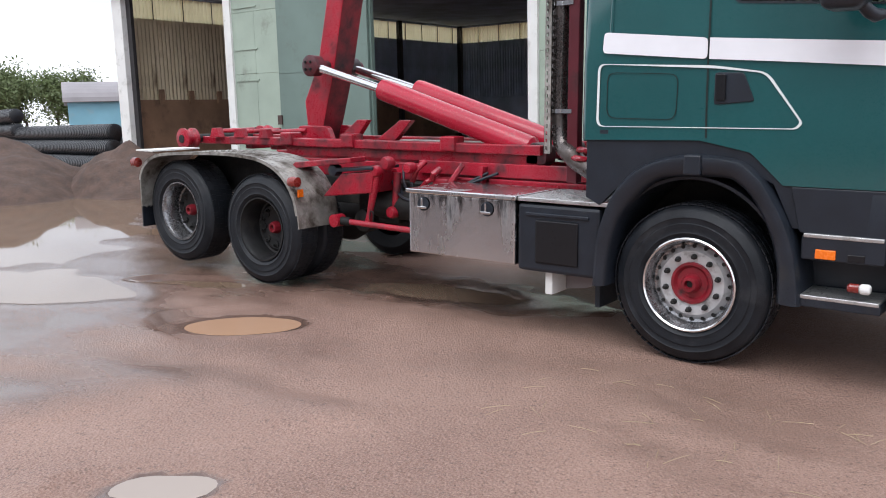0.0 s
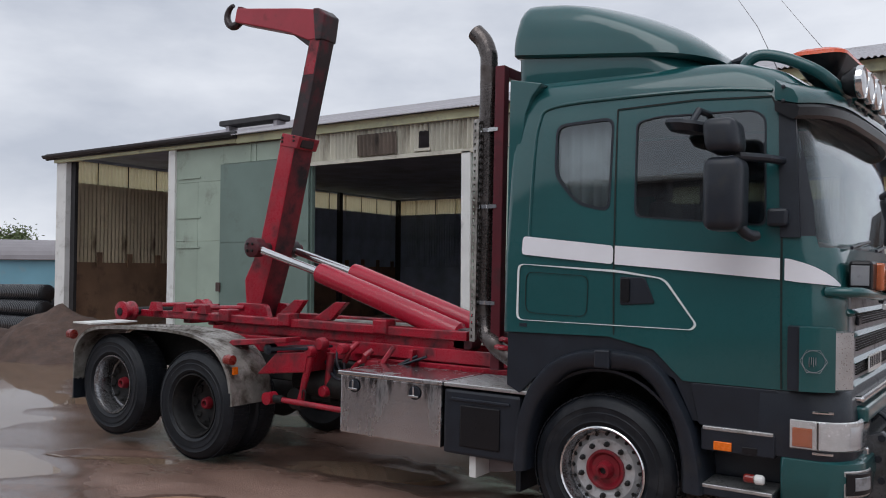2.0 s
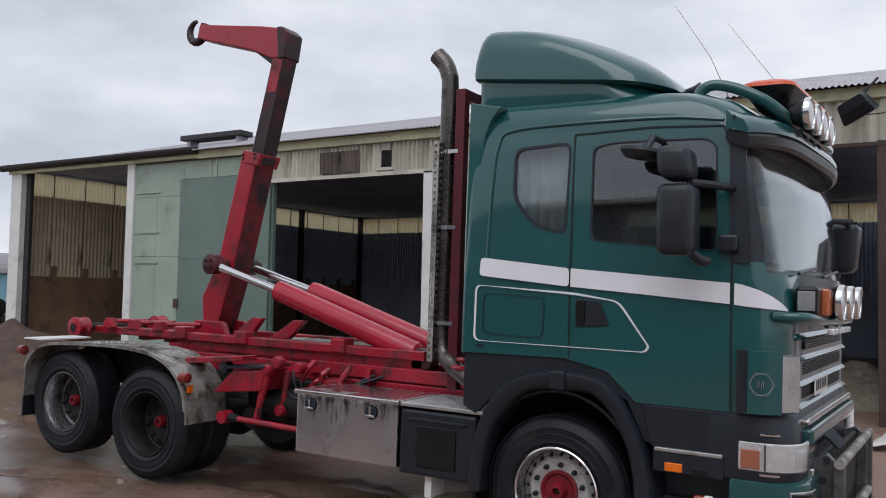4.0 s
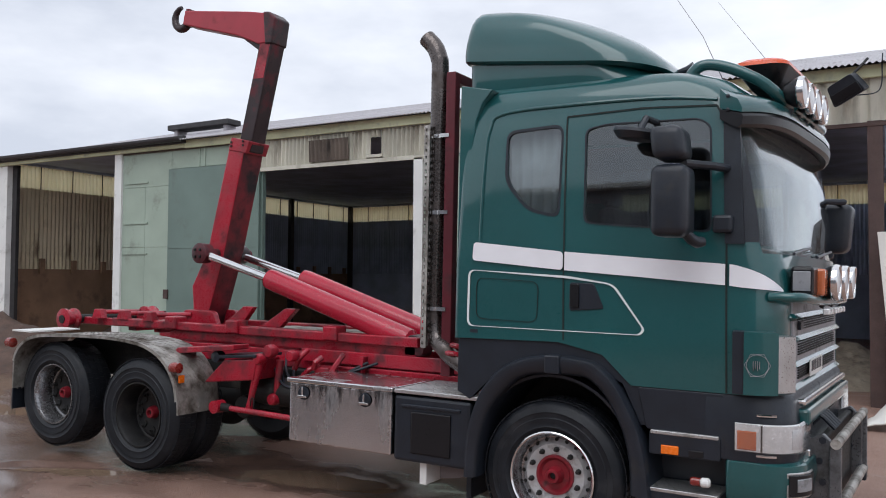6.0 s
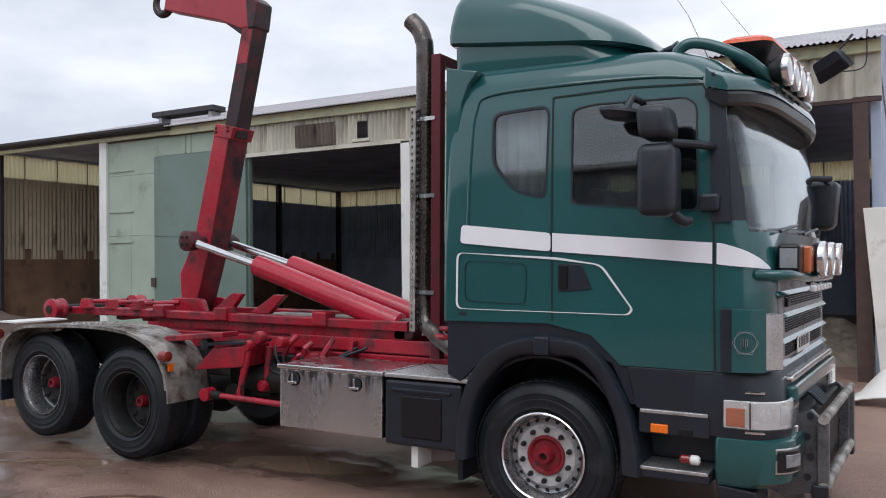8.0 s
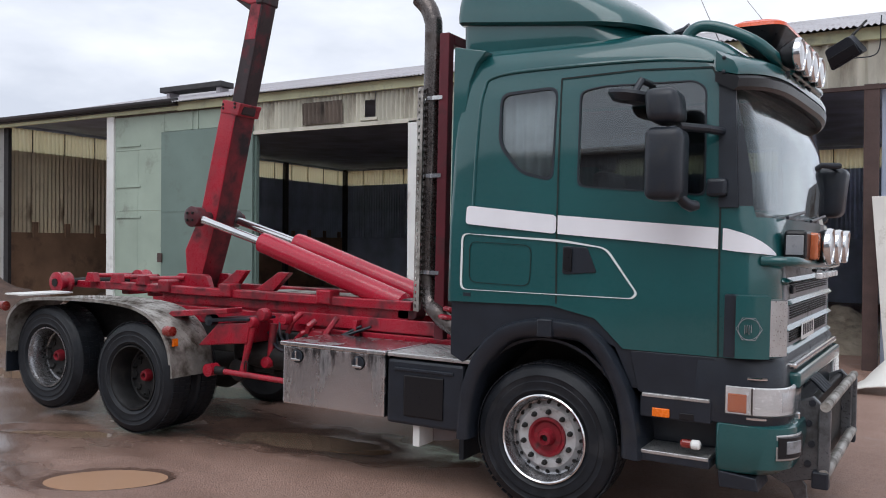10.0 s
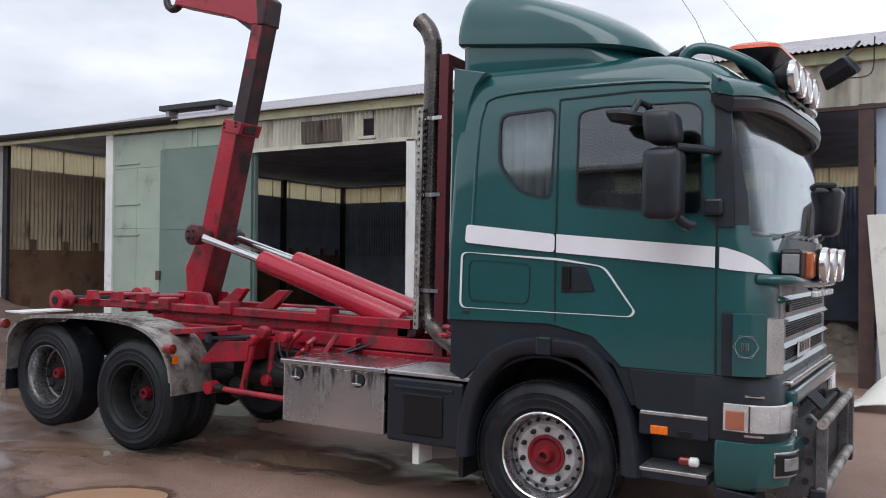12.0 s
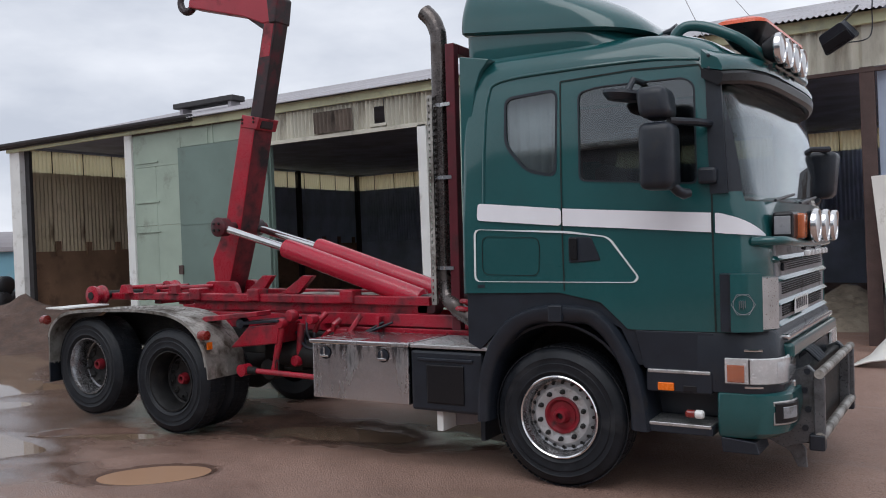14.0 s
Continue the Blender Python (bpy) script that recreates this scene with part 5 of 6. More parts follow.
part("exhaust_tip", tube(curve_points([(-1.135, 0.38, 3.0), (-1.135, 0.38, 3.5), (-1.15, 0.38, 3.6), (-1.19, 0.38, 3.69), (-1.265, 0.38, 3.77)], 6), 0.07, 20, cap=False), STACK, truck, "curved exhaust tip", True)
shield = bmesh.new()
sp = [( -1.135 + 0.115 * math.cos(a), 0.38 + 0.115 * math.sin(a)) for a in np.linspace(radians(150), radians(262), 9)]
va = [[shield.verts.new((x, y, z)) for z in np.linspace(1.31, 3.05, 66)] for x, y in sp]
for i in range(8):
    for j in range(65):
        if not (i in (2, 4, 6) and j % 2 == 1):
            shield.faces.new((va[i][j], va[i + 1][j], va[i + 1][j + 1], va[i][j + 1]))
sh = part("heat_shield", shield, ALU, truck, "perforated steel heat shield")
sh.modifiers.new("thickness", "SOLIDIFY").thickness = 0.003
for z in (1.6, 2.35, 2.95):
    part("clamp", lathe([(0.068, z), (0.078, z), (0.078, z + 0.03), (0.068, z + 0.03)], (-1.135, 0.38, 0), "z", 24), CHROME, truck)
    part("clamp_bolt", box(-1.08, -1.0, 0.3, 0.33, z, z + 0.03), CHROME, truck)
part("cab_guard_post", box(-1.04, -0.955, 0.31, 0.39, 1.1, 3.46, 0.008), RED_DARK, truck, "dark red headboard post")
part("cab_guard_post", box(-1.04, -0.955, 2.11, 2.19, 1.1, 3.46, 0.008), RED_DARK, truck, "dark red headboard post")
part("cab_guard_bar", box(-1.04, -0.955, 0.39, 2.11, 3.38, 3.46, 0.008), RED_DARK, truck)
part("air_line", tube(curve_points([(-0.8, 0.3, 1.32), (-0.9, 0.25, 1.35), (-1.0, 0.5, 1.3), (-0.8, 0.7, 1.36)]), 0.02, 8), RED, truck)
part("air_line", tube(curve_points([(-0.78, 0.28, 1.27), (-0.92, 0.22, 1.29), (-1.05, 0.5, 1.25), (-0.8, 0.8, 1.3)]), 0.02, 8), RED, truck)

# ---- cab ----
# levels: z, back x, front x, near y, far y, front radius, back radius, bulge
cab_levels = [(1.10, -0.765, 1.46, 0.0, 2.5, 0.24, 0.05, 0.01), (1.5, -0.765, 1.46, -0.004, 2.504, 0.24, 0.05, 0.01), (1.85, -0.765, 1.455, 0.0, 2.5, 0.24, 0.05, 0.01), (1.98, -0.765, 1.43, 0.003, 2.497, 0.24, 0.05, 0.03),
              (2.06, -0.76, 1.385, 0.006, 2.494, 0.22, 0.05, 0.08), (2.12, -0.76, 1.345, 0.01, 2.49, 0.17, 0.05, 0.08), (2.3, -0.755, 1.32, 0.018, 2.482, 0.14, 0.05, 0.08), (2.6, -0.75, 1.275, 0.034, 2.466, 0.13, 0.05, 0.08),
              (2.88, -0.745, 1.23, 0.05, 2.45, 0.13, 0.06, 0.08), (3.0, -0.74, 1.19, 0.065, 2.435, 0.16, 0.08, 0.07), (3.1, -0.735, 1.13, 0.085, 2.415, 0.2, 0.1, 0.06), (3.18, -0.72, 1.06, 0.115, 2.385, 0.26, 0.12, 0.05), (3.24, -0.7, 0.95, 0.17, 2.33, 0.3, 0.15, 0.04), (3.285, -0.66, 0.75, 0.29, 2.21, 0.3, 0.15, 0.02), (3.31, -0.58, 0.5, 0.5, 2.0, 0.3, 0.2, 0.0)]
shell = loft(cab_levels)
cab = part("cab", shell, [GREEN, TRIM, BLACK], truck, "dark green sleeper cab", True)
inner = loft([(z + (0.06 if i == 0 else -0.06 if i > 8 else 0), xb + 0.05, xf - 0.05, y0 + 0.018, y1 - 0.018, max(rf - 0.03, 0.1), rb, bu) for i, (z, xb, xf, y0, y1, rf, rb, bu) in enumerate(cab_levels)])
rear_win = rounded([(-0.37, 2.89), (0.035, 2.915), (0.025, 2.30), (-0.2, 2.36), (-0.36, 2.55)], 0.07)
door_win = rounded([(0.215, 2.88), (0.36, 2.905), (0.95, 2.90), (1.02, 2.85), (1.04, 2.19), (0.22, 2.255)], 0.05)
arch_cut = [(-1.2, 0.9), (-1.2, 1.425), (0.05, 1.445), (0.36, 1.38), (0.55, 1.2), (0.56, 0.9)]
cutters = [inner, prism(rear_win, -0.3, 2.8), prism(door_win, -0.3, 2.8), prism(arch_cut, -0.3, 2.8), prism([(1.24, 2.055), (1.7, 2.045), (1.7, 2.86), (1.15, 2.86)], 0.075, 2.425), box(0.3, 1.8, -0.3, 2.8, 1.0, 1.195)]
cut(cab, cutters)
for p in cab.data.polygons:
    c = p.center
    if -0.73 < c.x < 1.5 and 0.04 < c.y < 2.46 and abs(c.y - 1.25) < 1.2 and c.z < 3.12 and (p.normal.dot(Vector((c.x - 0.3, c.y - 1.25, (c.z - 2.1)))) < 0):
        p.material_index = 1
    elif c.x > 1.115 and 2.125 < c.z < 2.9:
        p.material_index = 2
for p in cab.data.polygons:
    p.use_smooth = True
cab.data.set_sharp_from_angle(angle=radians(35))


def pane(name, outline, y, label):
    a = [(x, z) for x, z in outline]
    ob = part(name, prism(a, y, y + 0.006), GLASS_TINT, truck, label)
    ob.visible_shadow = False
    return ob


def ring_of(outline, w):
    cx, cz = sum(p[0] for p in outline) / len(outline), sum(p[1] for p in outline) / len(outline)
    return [(x + (x - cx) / math.hypot(x - cx, z - cz) * w, z + (z - cz) / math.hypot(x - cx, z - cz) * w) for x, z in outline]


def flat_ring(outline, w, y0, y1):
    outer = ring_of(outline, w)
    bm = bmesh.new()
    rows = [[bm.verts.new((x, y, z)) for x, z in pts] for pts, y in ((outline, y0), (outer, y0), (outer, y1), (outline, y1))]
    n = len(outline)
    for a, b in zip(rows, rows[1:] + rows[:1]):
        for i in range(n):
            bm.faces.new((a[i], a[(i + 1) % n], b[(i + 1) % n], b[i]))
    return bm


for far in (False, True):
    for outline in (rear_win, door_win):
        ang = 2.9 if not far else -2.9
        base_y = 0.0
        tilt_y = (lambda z: 0.018 + (z - 2.3) * 0.055) if not far else (lambda z: 2.5 - 0.018 - (z - 2.3) * 0.055)
        ob = pane("side_window", outline, 0, "dark-tinted side window")
        for v in ob.data.vertices:
            v.co.y = tilt_y(v.co.z) + (v.co.y * (1 if not far else -1)) + (0.006 if not far else -0.006)
        bm = flat_ring(outline, 0.022 if outline is rear_win else 0.013, -0.004, 0.02)
        for v in bm.verts:
            v.co.y = tilt_y(v.co.z) + (v.co.y if not far else -v.co.y)
        part("window_seal", bm, BLACK, truck)
wind = bmesh.new()
rows = []
for z, xf, r, b in ((2.02, 1.395, 0.19, 0.075), (2.1, 1.355, 0.17, 0.08), (2.3, 1.322, 0.14, 0.08), (2.6, 1.277, 0.13, 0.08), (2.9, 1.228, 0.13, 0.08)):
    row = []
    for k in range(25):
        y = 1.25 - 1.2 * math.cos(math.pi * k / 24)
        e = max(0.0, r - (min(y, 2.5 - y) - 0.03))
        row.append(wind.verts.new((xf - 0.012 + b * (1 - ((y - 1.25) / 1.25) ** 2) - (r - math.sqrt(max(r * r - e * e, 0))), y, z)))
    rows.append(row)
for a, b in zip(rows, rows[1:]):
    for k in range(24):
        wind.faces.new((a[k], a[k + 1], b[k + 1], b[k]))
windscreen = part("windscreen", wind, GLASS, truck, "large curved windscreen", True)
windscreen.modifiers.new("thickness", "SOLIDIFY").thickness = 0.006
windscreen.visible_shadow = False

# what shows inside the cab
part("dashboard", box(0.75, 1.3, 0.1, 2.4, 1.75, 2.1, 0.06), TRIM, truck)
part("steering_wheel", turned(lathe([(0.22 + 0.018 * math.cos(a), 0.018 * math.sin(a)) for a in np.linspace(0, 2 * math.pi, 9)], (0, 0, 0), "z", 32), pose(0.72, 1.85, 2.1, 0, -35, 0)), BLACK, truck, smooth=True)
for y in (0.62, 1.85):
    seat = part("seat", box(-0.05, 0.45, y - 0.25, y + 0.25, 1.6, 1.8, 0.06), TRIM, truck)
    part("backrest", turned(box(-0.09, 0.09, -0.25, 0.25, 0, 0.75, 0.07), pose(-0.08, y, 1.75, 0, -8, 0)), TRIM, seat)
    part("headrest", box(-0.26, -0.14, y - 0.14, y + 0.14, 2.5, 2.72, 0.05), TRIM, seat)
bm = bmesh.new()
rows = [[bm.verts.new((-0.52 + 0.6 * k / 40, 0.13 + 0.018 * math.sin(k * 1.1 + (0.3 if z < 2.6 else 0)), z)) for k in range(41)] for z in (2.2, 2.6, 2.95)]
for a, b in zip(rows, rows[1:]):
    for k in range(40):
        bm.faces.new((a[k], a[k + 1], b[k + 1], b[k]))
curtain = part("curtain", bm, CURTAIN, truck, "pale pleated curtain behind the rear window", True)
curtain.modifiers.new("thickness", "SOLIDIFY").thickness = 0.004

# door gaps, decals and handle on both sides
for far in (False, True):
    s = (lambda y: y) if not far else (lambda y: 2.5 - y)
    for pts in ([(0.07, 2.98), (0.075, 2.4), (0.081, 2.08), (0.083, 1.95), (0.086, 1.7), (0.09, 1.46)], [(1.14, 2.12), (1.145, 1.6), (1.15, 1.2)], [(0.07, 2.98), (0.6, 3.0), (1.06, 2.98), (1.1, 2.9)]):
        bm = bmesh.new()
        for (xa, za), (xb, zb) in zip(pts, pts[1:]):
            off = lambda z: (-0.008 if z < 2.06 else (z - 2.06) * 0.056 + max(0, z - 2.9) * 0.08 - 0.003)
            d = Vector((xb - xa, 0, zb - za)).normalized().cross(Vector((0, 1, 0))) * 0.006
            pa, pb = Vector((xa, s(off(za)), za)), Vector((xb, s(off(zb)), zb))
            bm.faces.new([bm.verts.new(v) for v in (pa - d, pa + d, pb + d, pb - d)])
        part("door_gap", bm, GREEN_SEAM, truck)
    stripe_top = [(-0.6, 2.12), (0.09, 2.055), (0.6, 2.02), (1.135, 1.985)]
    stripe_bot = [(1.135, 1.855), (0.6, 1.895), (0.09, 1.93), (-0.61, 1.99)]
    for a, b in ((0, 1), (1, 2), (2, 3)):
        pts = [stripe_top[a], stripe_top[b], stripe_bot[3 - b], stripe_bot[3 - a]]
        g = 0.012 if a == 0 else 0
        pts[1], pts[2] = (pts[1][0] - g, pts[1][1]), (pts[2][0] - g, pts[2][1])
        ob = part("stripe", prism(rounded(pts, 0.03) if a == 0 else pts, -0.0125, -0.0085), SILVER, truck, "broad silver side stripe")
        if far:
            for v in ob.data.vertices:
                v.co.y = 2.5 - v.co.y
    # the stripe bends down round the front corner
    bm, rows = bmesh.new(), []
    for k in range(19):
        t = k / 18
        a = t * radians(62)
        xx = 1.16 + 0.075 * min(1, t * 3) if t < 0.3 else 1.2275 + 0.24 * math.sin((t - 0.3) / 0.7 * radians(62))
        yy = 0.0 if t < 0.3 else 0.24 - 0.24 * math.cos((t - 0.3) / 0.7 * radians(62))
        top, bot = 1.983 - 0.15 * t ** 2, 1.853 - 0.03 * t
        nrm = Vector((math.sin(max(0, (t - 0.3) / 0.7) * radians(62)), -math.cos(max(0, (t - 0.3) / 0.7) * radians(62)))) * 0.008
        rows.append([bm.verts.new((xx + nrm.x, s(yy + nrm.y), z)) for z in (bot, max(top, bot + 0.002))])
    for a, b in zip(rows, rows[1:]):
        bm.faces.new((a[0], b[0], b[1], a[1]))
    part("stripe", bm, SILVER, truck, smooth=True)
    frame_out = rounded([(-0.625, 1.92), (0.12, 1.875), (0.42, 1.84), (0.63, 1.56), (0.6, 1.525), (-0.63, 1.525)], 0.05)
    bm = flat_ring(frame_out, 0.016, -0.0105, -0.0065)
    if far:
        for v in bm.verts:
            v.co.y = 2.5 - v.co.y
    part("pinstripe", bm, WHITE_LINE, truck, "white outline decal")
    bm = flat_ring(rounded([(-0.57, 1.865), (-0.1, 1.845), (-0.11, 1.57), (-0.57, 1.58)], 0.06), 0.006, -0.0085, -0.0065)
    if far:
        for v in bm.verts:
            v.co.y = 2.5 - v.co.y
    part("locker_gap", bm, GREEN_SEAM, truck)
    h = part("door_handle", prism(rounded([(0.13, 1.85), (0.30, 1.845), (0.37, 1.68), (0.13, 1.66)], 0.02), s(-0.012), s(0.0), 0.004), BLACK, truck, "black recessed door handle")
    part("grip", prism(rounded([(0.14, 1.84), (0.2, 1.84), (0.2, 1.68), (0.14, 1.69)], 0.015), s(-0.03), s(-0.012), 0.004), BLACK_GLOSS, h)
part("badge", box(-0.62, -0.56, -0.006, 0.0, 1.475, 1.5), BLACK, truck)
# drip rail over the doors
part("drip_rail", tube(curve_points([(-0.56, 0.006, 2.1), (-0.55, 0.03, 2.6), (-0.52, 0.052, 2.92), (-0.42, 0.07, 3.04), (0.1, 0.074, 3.065), (0.7, 0.074, 3.06), (1.06, 0.07, 3.02)], 6), 0.012, 8), GREEN, truck, smooth=True)

# roof air deflector and side flap
defl = [(z, xb, xf, y0, 2.5 - y0, rf, rb, 0.08) for z, xb, xf, y0, rf, rb in ((3.455, -0.79, 0.58, 0.16, 0.35, 0.06), (3.47, -0.8, 0.62, 0.135, 0.35, 0.06), (3.52, -0.805, 0.60, 0.138, 0.36, 0.06), (3.60, -0.805, 0.51, 0.145, 0.38, 0.07),
        (3.68, -0.80, 0.39, 0.16, 0.42, 0.08), (3.76, -0.795, 0.22, 0.185, 0.44, 0.09), (3.82, -0.785, 0.05, 0.22, 0.42, 0.1), (3.86, -0.775, -0.11, 0.265, 0.35, 0.1), (3.89, -0.755, -0.3, 0.34, 0.25, 0.1), (3.905, -0.70, -0.5, 0.46, 0.1, 0.1))]
bm = loft(defl)
for v in bm.verts:
    v.co.z -= 0.1 * (v.co.x + 0.75)
part("roof_deflector", bm, GREEN, truck, "green roof air deflector", True)
bm = loft([(3.15, -0.76, 0.7, 0.2, 2.3, 0.35, 0.08, 0.08), (3.3, -0.77, 0.62, 0.17, 2.33, 0.35, 0.08, 0.08), (3.45, -0.78, 0.5, 0.18, 2.32, 0.35, 0.08, 0.08)])
for v in bm.verts:
    v.co.z -= 0.09 * (v.co.x + 0.75) * min(1, (v.co.z - 3.1) / 0.3)
part("deflector_base", bm, GREEN, truck, "", True)
part("side_fairing", prism([(-0.77, 1.42), (-0.72, 1.42), (-0.67, 2.4), (-0.655, 2.8), (-0.63, 3.0), (-0.58, 3.13), (-0.5, 3.22), (-0.76, 3.27)], 0.045, 0.2, 0.008), GREEN, truck, "green rear side fairing")

# sun visor, roof bar, lamps and beacons
for name, mat, label, outline in (("visor_lip", GREEN, "green visor lip", ((-0.3, 3.12), (-0.1, 3.085), (-0.03, 3.05), (0.0, 2.99), (-0.005, 2.965), (-0.3, 3.0))),
                                  ("sun_visor", BLACK_GLOSS, "dark tinted sun visor", ((-0.28, 2.99), (-0.01, 2.96), (0.004, 2.94), (-0.004, 2.89), (-0.03, 2.87), (-0.28, 2.93)))):
    vis, rows = bmesh.new(), []
    for k in range(33):
        y = 0.0 + 2.5 * k / 32
        e = ((y - 1.25) / 1.25) ** 2
        xo = 1.385 - 0.16 * e ** 2.2
        rows.append([vis.verts.new((max(xo + dx, 1.09), y, z - 0.05 * e ** 2)) for dx, z in outline])
    n = len(outline)
    for a, b in zip(rows, rows[1:]):
        for k in range(n):
            vis.faces.new((a[k], a[(k + 1) % n], b[(k + 1) % n], b[k]))
    vis.faces.new(rows[0])
    vis.faces.new(rows[-1][::-1])
    part(name, vis, mat, truck, label, True)
bar = curve_points([(0.80, 0.42, 3.2), (0.82, 0.42, 3.29), (0.90, 0.43, 3.335), (1.04, 0.45, 3.30), (1.21, 0.48, 3.205), (1.30, 0.54, 3.12), (1.34, 0.7, 3.07), (1.36, 1.25, 3.06), (1.34, 1.8, 3.07), (1.30, 1.96, 3.12), (1.21, 2.02, 3.205), (1.04, 2.05, 3.30), (0.90, 2.07, 3.335), (0.82, 2.08, 3.29), (0.80, 2.08, 3.2)], 6)
for z in (2.935, 3.02):
    part("visor_bolt", lathe([(0.012, -0.004), (0.012, -0.012), (0.004, -0.015)], (1.14, 0, z), "y", 10), BLACK, truck)
part("roof_bar", tube(bar, 0.038, 14), GREEN, truck, "green tubular roof light bar", True)


def round_lamp(x, y, z, r, name="spot_lamp"):
    lamp = part(name, lathe([(0.02, x - 0.11), (r * 0.6, x - 0.1), (r * 0.93, x - 0.04), (r * 0.96, x), (r * 0.5, x + 0.002), (0.004, x + 0.002)], (0, y, z), "x", 28), BLACK_GLOSS, truck, "round black spot lamp with a bright ring", True)
    part("ring", lathe([(r * 0.95, x - 0.02), (r * 1.02, x - 0.012), (r * 1.03, x + 0.012), (r * 0.97, x + 0.026), (r * 0.9, x + 0.022), (r * 0.88, x + 0.008)], (0, y, z), "x", 32, cap=False), CHROME, lamp, "chrome lamp ring", True)
    part("lens", lathe([(r * 0.92, x + 0.01), (r * 0.6, x + 0.024), (0.004, x + 0.03)], (0, y, z), "x", 28), LENS_WHITE, lamp, "pale ribbed lens", True)
    part("bracket", tube([(x - 0.06, y, z - r), (x - 0.08, y, z - r - 0.05)], 0.015, 8), BLACK, lamp)


for y in (0.60, 0.83, 1.06, 1.29):
    round_lamp(1.44, y, 3.13, 0.105)
beacon = part("beacon_bar", loft([(3.2, 1.1, 1.26, 0.7, 1.8, 0.06, 0.05, 0.0), (3.27, 1.06, 1.31, 0.63, 1.87, 0.08, 0.05, 0.0), (3.345, 1.03, 1.34, 0.6, 1.9, 0.1, 0.06, 0.0)]), BLACK_GLOSS, truck, "dark beacon bar", True)
part("beacon_top", loft([(3.345, 1.025, 1.345, 0.595, 1.905, 0.1, 0.06, 0.0), (3.37, 1.03, 1.34, 0.6, 1.9, 0.1, 0.06, 0.0), (3.39, 1.06, 1.31, 0.63, 1.87, 0.1, 0.06, 0.0)]), BEACON, beacon, "orange beacon lens", True)
for y in (0.7, 1.9):
    part("horn", tube([(0.42, y, 3.36), (0.66, y, 3.37), (0.72, y, 3.375), (0.76, y, 3.38)], [0.015, 0.02, 0.035, 0.055], 12), BLACK, truck)
part("roof_hatch", box(0.2, 0.72, 0.6, 1.9, 3.29, 3.345, 0.02), BLACK, truck)
for path in (((1.0, 0.5, 3.2), (0.86, 0.5, 3.55), (0.62, 0.5, 3.95)), ((1.05, 2.1, 3.2), (0.95, 2.1, 3.75), (0.64, 2.12, 4.3))):
    part("antenna", tube(path, [0.003, 0.002, 0.0013], 6), GREY_SHEET, truck, "thin whip antenna")


# mirrors
def soft_block(x0, x1, y0, y1, z0, z1, r=0.045):
    bm = box(x0, x1, y0, y1, z0, z1)
    bmesh.ops.bevel(bm, geom=bm.edges[:], offset=r, segments=4, profile=0.5, affect="EDGES")
    return bm


for far in (False, True):
    s = (lambda y: y) if not far else (lambda y: 2.5 - y)
    k = 0.3 if far else 0.0
    ya, yb = sorted((s(-0.43), s(-0.17)))
    m = part("mirror", soft_block(0.775 + 1.35 * k, 0.995 + 1.45 * k, ya, yb, 2.135, 2.565, 0.055), BLACK, truck, "large black plastic wing mirror", True)
    if not far:
        part("wide_mirror", turned(soft_block(-0.1, 0.1, ya, yb, 0.0, 0.205, 0.055), Matrix(((1, 0, -0.12, 0.885), (0, 1, 0, 0), (0, 0, 1, 2.59), (0, 0, 0, 1)))), BLACK, m, smooth=True)
    part("mirror_arm", tube([(0.95 + k, s(-0.3), 2.575), (1.08 + k, s(-0.12), 2.575), (1.14, s(0.05), 2.575)], 0.026, 10), BLACK, m)
    part("mirror_arm", tube([(0.95 + k, s(-0.29), 2.17), (0.985 + k, s(-0.24), 2.125), (1.01 + k, s(-0.2), 2.108), (1.04 + k * 0.9, s(-0.17), 2.115)], [0.03, 0.034, 0.036, 0.028], 12), BLACK, m, smooth=True)
    part("mirror_hinge", box(1.06, 1.18, min(s(-0.05), s(0.03)), max(s(-0.05), s(0.03)), 2.175, 2.285, 0.02), BLACK, m)
    part("kerb_mirror", turned(lathe([(0.02, -0.05), (0.11, -0.04), (0.145, 0.0), (0.14, 0.02), (0.02, 0.04)], (0, 0, 0), "z", 24), pose(0.63, s(-0.2), 2.79, 0, 8, 0)), BLACK, m, smooth=True)
    part("kerb_mirror_arm", tube([(0.64, s(-0.16), 2.82), (0.66, s(-0.1), 2.9), (0.68, s(0.06), 2.9)], 0.022, 8), BLACK, m)
    part("pillar_trim", prism([(1.13, 2.11), (1.245, 2.11), (1.20, 2.9), (1.105, 2.9)], s(0.0), s(0.02)), BLACK, truck, "black windscreen pillar trim").data.transform(Matrix(((1, 0, 0, 0), (0, 1, 0.05 if not far else -0.05, -0.11 if not far else 0.11), (0, 0, 1, 0), (0, 0, 0, 1))))

# engine and wheel-well liner under the cab, plus a box added to block light
part("engine", box(-0.55, 1.2, 0.62, 1.88, 0.55, 1.5, 0.05), STEEL_DARK, truck)
part("gearbox", box(-2.4, -0.6, 0.95, 1.55, 0.45, 0.95, 0.08), STEEL_DARK, truck)
for y in (0.05, 1.85):
    part("wheel_well", ribbon([(0.6 * math.cos(a), 0.55 + 0.66 * math.sin(a)) for a in np.linspace(0.05, math.pi - 0.05, 25)], 0.02, y, y + 0.6), BLACK, truck)
